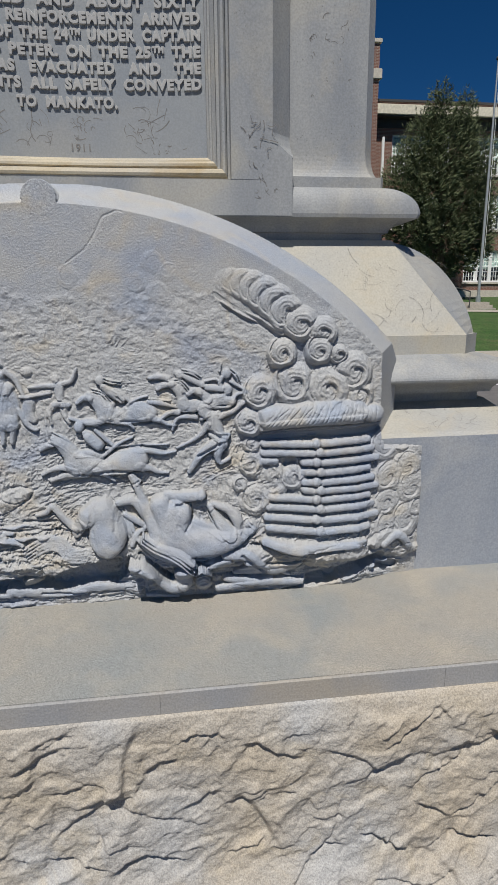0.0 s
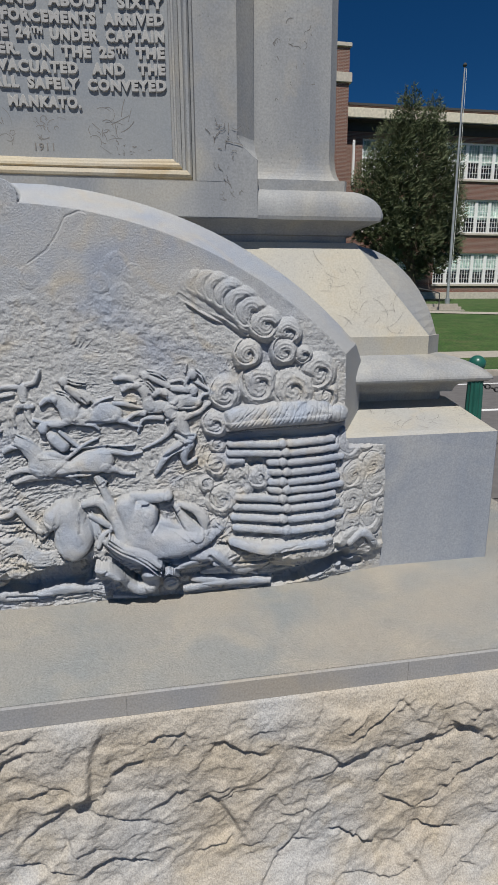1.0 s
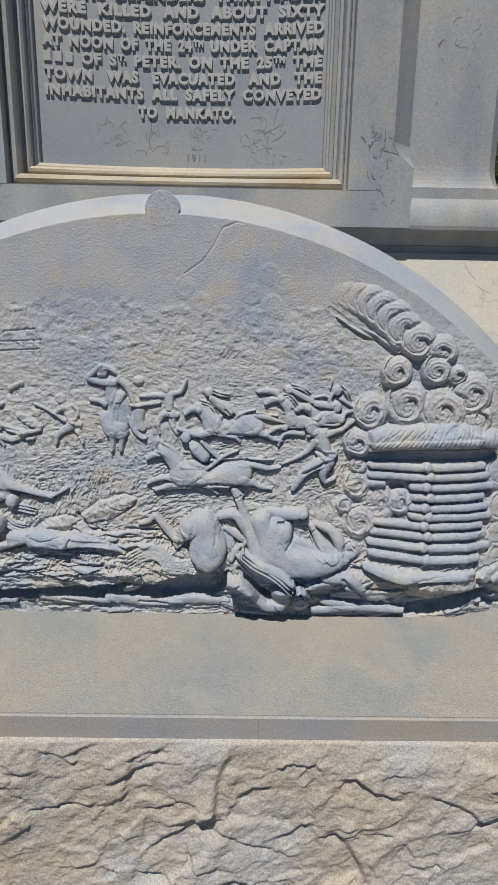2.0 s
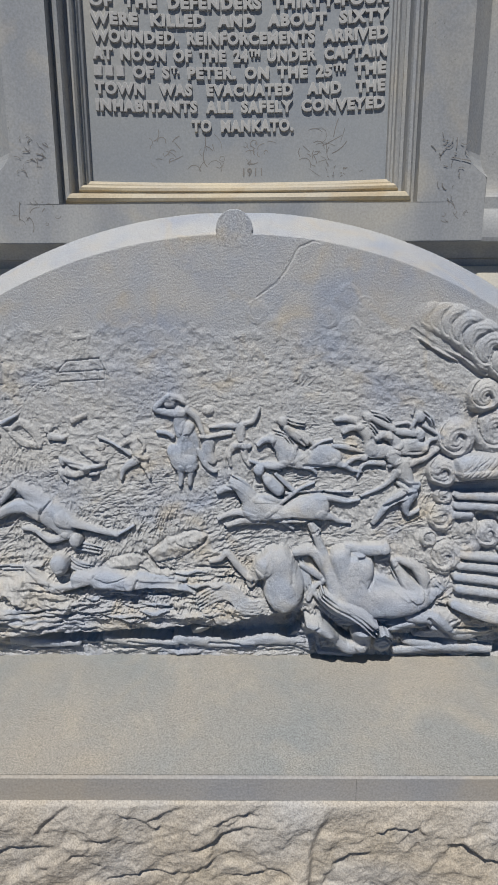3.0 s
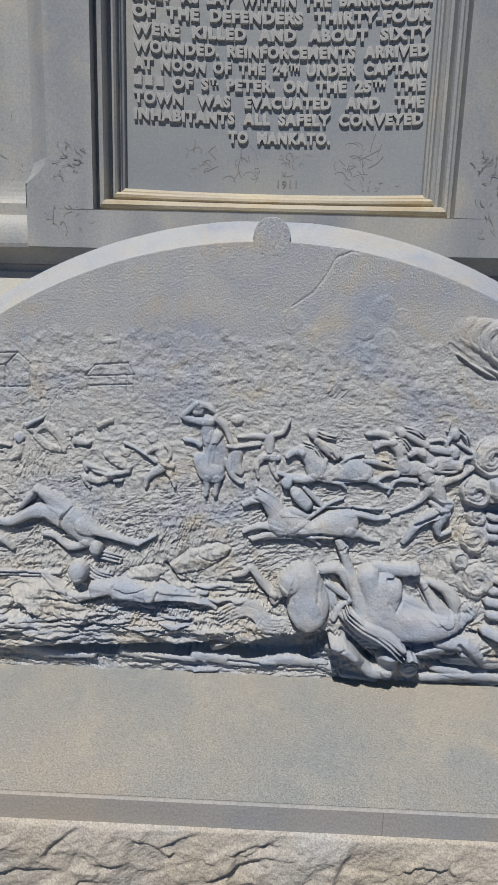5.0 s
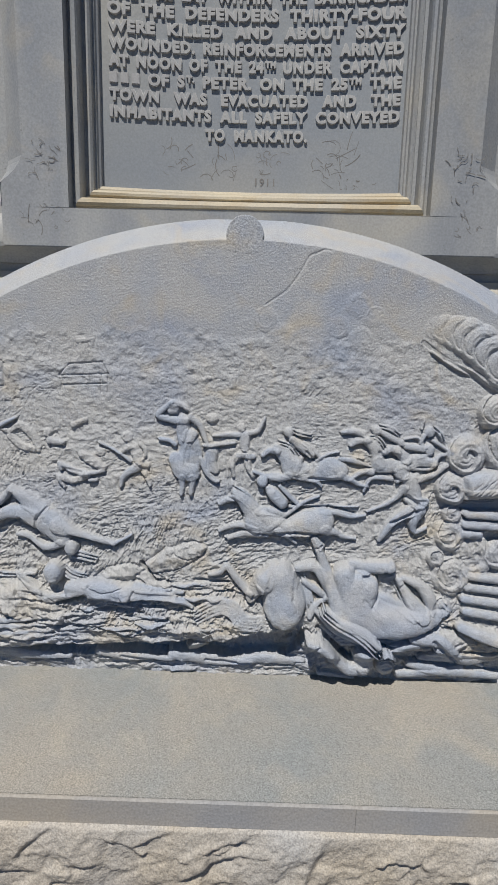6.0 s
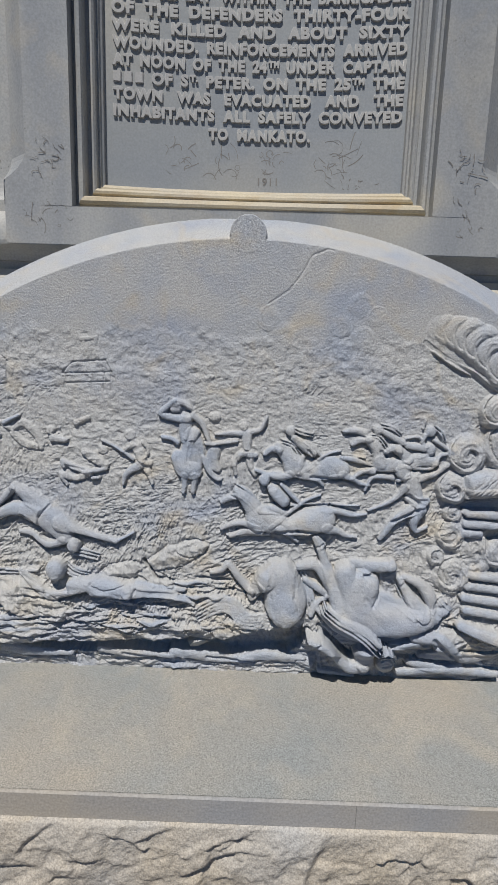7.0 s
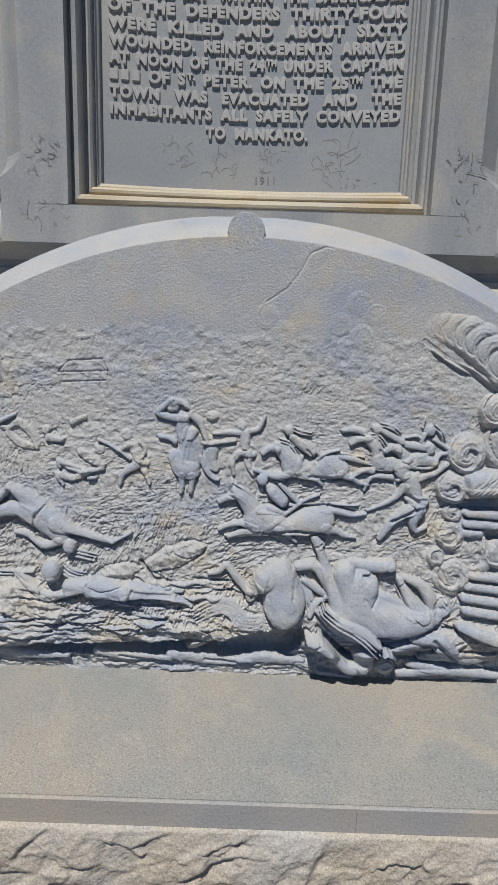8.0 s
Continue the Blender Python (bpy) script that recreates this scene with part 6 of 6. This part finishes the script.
# flagpole
FX, FPY = 19.4, 35.0
pole = thing("flagpole", "tall slim silver flagpole with a dark ball on top", "flagpole", (FX, FPY, 1.58))
part("pole_base", tube([(FX, FPY, 1.5), (FX, FPY, 1.95)], 0.16, 12), POLE, pole)
part("shaft", tube([(FX, FPY, 1.9), (FX, FPY, 8.0), (FX, FPY, 15.1)], [0.09, 0.075, 0.045], 12), POLE, pole)
bm = bmesh.new()
bmesh.ops.create_uvsphere(bm, u_segments=14, v_segments=9, radius=0.12, matrix=Matrix.Translation((FX, FPY, 15.2)))
part("finial_ball", bm, DARK, pole, "dark ball", True)
part("halyard", tube([(FX + 0.1, FPY - 0.05, 15.0), (FX + 0.13, FPY - 0.08, 9.0), (FX + 0.1, FPY - 0.1, 3.2)], 0.012, 5), WHITE, pole)

# bollards and chain
def bollard(x, y):
    b = thing("bollard", "dark green cast-metal bollard with a ball top", "bollard", (x, y, 0), "bollards along the road")
    bm = bmesh.new()
    rings = []
    for z, r in ((0, 0.13), (0.06, 0.13), (0.10, 0.10), (0.16, 0.095), (0.80, 0.08), (0.84, 0.10), (0.88, 0.10), (0.90, 0.06), (0.915, 0.055)):
        rings.append([bm.verts.new((x + (r - (0.010 if 0.12 < z < 0.82 and k % 2 else 0)) * math.cos(k * math.pi / 12), y + (r - (0.010 if 0.12 < z < 0.82 and k % 2 else 0)) * math.sin(k * math.pi / 12), z)) for k in range(24)])
    for p, q in zip(rings, rings[1:]):
        for k in range(24):
            bm.faces.new((p[k], p[(k + 1) % 24], q[(k + 1) % 24], q[k]))
    bm.faces.new(rings[0][::-1])
    bm.faces.new(rings[-1])
    part("post", bm, GREENP, b)
    bm = bmesh.new()
    bmesh.ops.create_uvsphere(bm, u_segments=24, v_segments=14, radius=0.088, matrix=Matrix.Translation((x, y, 0.99)))
    part("ball_top", bm, GREENP, b, "", True)
    return b


bollard(3.79, 6.0)
bollard(6.2, 6.0)
chain = thing("chain", "black chain hung between green bollards", "chain", (5.0, 6.0, 0.7))
bm0 = bmesh.new()
for k in range(16):
    a = 2 * math.pi * k / 16
    for j in range(6):
        p = 2 * math.pi * j / 6
        bm0.verts.new(((0.036 + 0.008 * math.cos(p)) * math.cos(a), (0.022 + 0.008 * math.cos(p)) * math.sin(a), 0.008 * math.sin(p)))
bm0.verts.ensure_lookup_table()
for k in range(16):
    for j in range(6):
        bm0.faces.new([bm0.verts[v] for v in (k * 6 + j, k * 6 + (j + 1) % 6, (k + 1) % 16 * 6 + (j + 1) % 6, (k + 1) % 16 * 6 + j)])
link = part("chain_link", bm0, DARK, chain, "", True)
NL = 40
for k in range(NL):
    u = k / (NL - 1)
    m = Matrix.Translation((3.88 + 2.23 * u - 5.0, 0, 0.06 - 0.20 * (1 - (2 * u - 1) ** 2))) @ pose(0, 0, 0, 90 * (k % 2), 20 * (1 - 2 * u), 0)
    o = link if k == 0 else link.copy()
    if k:
        scene.collection.objects.link(o)
    o.matrix_parent_inverse = Matrix.Identity(4)
    o.matrix_basis = m

# ---- brick school building ----
FY = 42.0
school = thing("school_building", "long three-storey red brick school with white sash windows", "building", (30, FY, 1.9))
WZ = [(3.05, 5.33), (6.76, 9.15), (10.51, 12.99)]
BAYS = [(15.9, 20.2), (21.9, 28.4), (30.1, 36.6), (38.3, 44.8)]
# wall as piers and spandrels round real openings
xs = [14.2] + [v for b in BAYS for v in b] + [47.0]
zs = [1.95] + [v for w in WZ for v in w] + [13.4]
for i in range(len(xs) - 1):
    if i % 2 == 0:
        part("pier", box(bmesh.new(), xs[i], xs[i + 1], FY, FY + 0.5, 1.95, 13.4), BRICK, school)
    else:
        for k in range(0, len(zs), 2):
            part("spandrel", box(bmesh.new(), xs[i] + 0.002, xs[i + 1] - 0.002, FY + 0.003, FY + 0.5, zs[k], zs[k + 1]), BRICK, school)
# near-black box: the rooms' darkness is put in by colour
part("back_wall", box(bmesh.new(), 14.2, 47, FY + 4.0, FY + 12, 1.95, 14.6), DARK, school, "near-black box for the unlit rooms")
part("water_table", box(bmesh.new(), 14.2, 47.1, FY - 0.12, FY + 0.2, 1.9, 2.45, 0.02), STONE, school, "pale stone base course")
# soffit and frieze are coloured near-black to paint in the overhang's shadow
part("soffit", box(bmesh.new(), 14.2, 47.3, FY - 0.75, FY + 0.5, 13.95, 14.02), DARK, school)
part("frieze", box(bmesh.new(), 14.2, 47.2, FY - 0.08, FY + 0.5, 13.4, 13.95), DARK, school, "frieze coloured near-black for the cornice's shadow")
part("cornice", box(bmesh.new(), 14.2, 47.4, FY - 0.85, FY + 0.5, 14.02, 14.66, 0.04), TRIM, school, "cream stone cornice")
part("parapet", box(bmesh.new(), 14.2, 47.2, FY - 0.1, FY + 0.4, 14.66, 15.0), BRICK, school)
part("coping", box(bmesh.new(), 14.2, 47.3, FY - 0.2, FY + 0.5, 15.0, 15.14), DARK, school, "dark metal coping")
part("roof", box(bmesh.new(), 14.2, 47, FY + 0.4, FY + 14, 14.5, 14.8), DARK, school)
tower = part("corner_tower", box(bmesh.new(), 10.5, 14.33, FY - 1.2, FY + 4, 1.9, 18.05), BRICK, school)
part("tower_cap", box(bmesh.new(), 10.4, 14.45, FY - 1.32, FY + 4.1, 18.05, 18.3, 0.03), STONE, tower, "pale stone cap")
part("tower_band", box(bmesh.new(), 10.4, 14.50, FY - 1.36, FY + 4.1, 15.95, 16.55, 0.03), STONE, tower, "pale stone band")
part("downpipe", box(bmesh.new(), 15.12, 15.28, FY - 0.2, FY - 0.02, 9.9, 12.8, 0.02), WHITE, school, "white downpipe")


def window_unit(x0, x1, z0, z1):
    """A double-hung sash window with glazing bars, in its opening."""
    y = FY + 0.12
    bm = bmesh.new()
    t = 0.12
    box(bm, x0, x0 + t, y, y + 0.12, z0, z1)
    box(bm, x1 - t, x1, y, y + 0.12, z0, z1)
    box(bm, x0 + t, x1 - t, y, y + 0.12, z1 - t, z1)
    box(bm, x0 + t, x1 - t, y, y + 0.12, z0, z0 + t)
    zm = (z0 + z1) / 2
    box(bm, x0 + t, x1 - t, y, y + 0.1, zm - 0.04, zm + 0.04)
    w = part("window", bm, WHITE, school, "white double-hung sash window")
    bm = bmesh.new()
    for k in range(1, 4):
        x = x0 + t + (x1 - x0 - 2 * t) * k / 4
        box(bm, x - 0.013, x + 0.013, y + 0.03, y + 0.07, z0 + t, zm - 0.04)
        box(bm, x - 0.013, x + 0.013, y + 0.02, y + 0.06, zm + 0.04, z1 - t)
    for za, zb in ((z0 + t, zm - 0.04), (zm + 0.04, z1 - t)):
        for k in (1, 2):
            z = za + (zb - za) * k / 3
            box(bm, x0 + t, x1 - t, y + 0.028, y + 0.072, z - 0.013, z + 0.013)
    part("glazing_grid", bm, WHITE, w)
    part("pane", box(bmesh.new(), x0 + t, x1 - t, y + 0.045, y + 0.055, z0 + t, zm - 0.04), GLASS, w).visible_shadow = False
    part("pane", box(bmesh.new(), x0 + t, x1 - t, y + 0.035, y + 0.045, zm + 0.04, z1 - t), GLASS, w).visible_shadow = False
    part("blind", box(bmesh.new(), x0 + t, x1 - t, y + 0.16, y + 0.17, zm - 0.1 * ((x0 * 7) % 3), z1 - t), BLIND, w, "pale green roller blind")


for bx0, bx1 in BAYS[:3]:
    n = round((bx1 - bx0) / 1.08)
    for z0, z1 in WZ:
        for k in range(n):
            window_unit(bx0 + (bx1 - bx0) * k / n + 0.004, bx0 + (bx1 - bx0) * (k + 1) / n - 0.004, z0, z1)
        part("window_sill", box(bmesh.new(), bx0 - 0.1, bx1 + 0.1, FY - 0.1, FY + 0.12, z0 - 0.14, z0 - 0.004, 0.01), STONE, school, "pale stone sill")

# ---- juniper tree ----
tree = thing("juniper_tree", "dense dark green juniper tree with a twin top", "tree", (17.8, 37.0, 1.7))
TX, TY, TS = 17.5, 37.0, 1.61
part("trunk", tube([(TX + 0.35, TY, 1.6), (TX + 0.25, TY, 3.2), (TX - 0.1, TY, 6.5), (TX - 0.3, TY, 12.0)], [0.42, 0.32, 0.22, 0.05], 10), BARK, tree)
rt = random.Random(12)
LOBES = [(-0.35, 8.6, 0.55, 1.1), (0.75, 8.35, 0.5, 1.1), (-0.9, 7.3, 0.9, 1.4), (0.2, 7.4, 1.1, 1.5), (1.2, 6.9, 0.85, 1.4), (-1.6, 6.1, 0.95, 1.3), (-0.5, 5.8, 1.3, 1.6), (0.9, 5.6, 1.25, 1.6), (1.7, 5.4, 0.7, 1.3), (-2.0, 4.9, 0.75, 0.9), (-1.2, 4.6, 1.1, 1.1), (0.2, 4.3, 1.2, 1.1), (1.4, 4.2, 0.9, 1.1), (-1.2, 3.6, 0.7, 0.6), (1.0, 3.3, 0.7, 0.55), (1.8, 3.9, 0.55, 0.7), (0.4, 3.0, 0.5, 0.5)]
LOBES = [(lx * TS, 1.613 + (lz - 1.613) * TS, r * TS, h * TS) for lx, lz, r, h in LOBES]
for k, (lx, lz, r, h) in enumerate(LOBES[2:14]):
    part("limb", tube([(TX, TY, max(3.0, lz - 2.4)), (TX + lx * 0.5, TY + 0.4 * (-1) ** k, lz - 1.1), (TX + lx, TY + 0.6 * (-1) ** k, lz + 0.3)], [0.11, 0.08, 0.025], 6), BARK, tree)
verts, faces = [], []
for lx, lz, r, h in LOBES:
    for _ in range(int(340 * r * h)):
        a, b = rt.uniform(0, 6.283), math.asin(rt.uniform(-1, 1))
        q = rt.random() ** 0.35 * (0.85 + 0.3 * rt.random())
        cx, cy, cz = TX + lx + r * q * math.cos(a) * math.cos(b), TY + 0.9 * r * q * math.sin(a) * math.cos(b) + 0.5 * lx * 0.2, lz + h * q * math.sin(b)
        out = Vector((math.cos(a) * math.cos(b), math.sin(a) * math.cos(b), 0.9 + math.sin(b))).normalized()
        for _ in range(5):
            d = (out + Vector((rt.gauss(0, 0.5), rt.gauss(0, 0.5), rt.gauss(0, 0.4)))).normalized()
            u = d.orthogonal().normalized() * rt.uniform(0.025, 0.055)
            L = rt.uniform(0.12, 0.32)
            s = len(verts)
            c = Vector((cx, cy, cz)) + Vector((rt.gauss(0, 0.05), rt.gauss(0, 0.05), rt.gauss(0, 0.05)))
            verts += [c - u, c + u, c + d * L]
            faces.append((s, s + 1, s + 2))
me = bpy.data.meshes.new("crown")
me.from_pydata([tuple(v) for v in verts], [], faces)
me.materials.append(LEAF)
crown = new("crown", me)
crown.parent = tree
crown.matrix_parent_inverse = tree.matrix_basis.inverted()
tagged(crown, "many small dark green sprays")
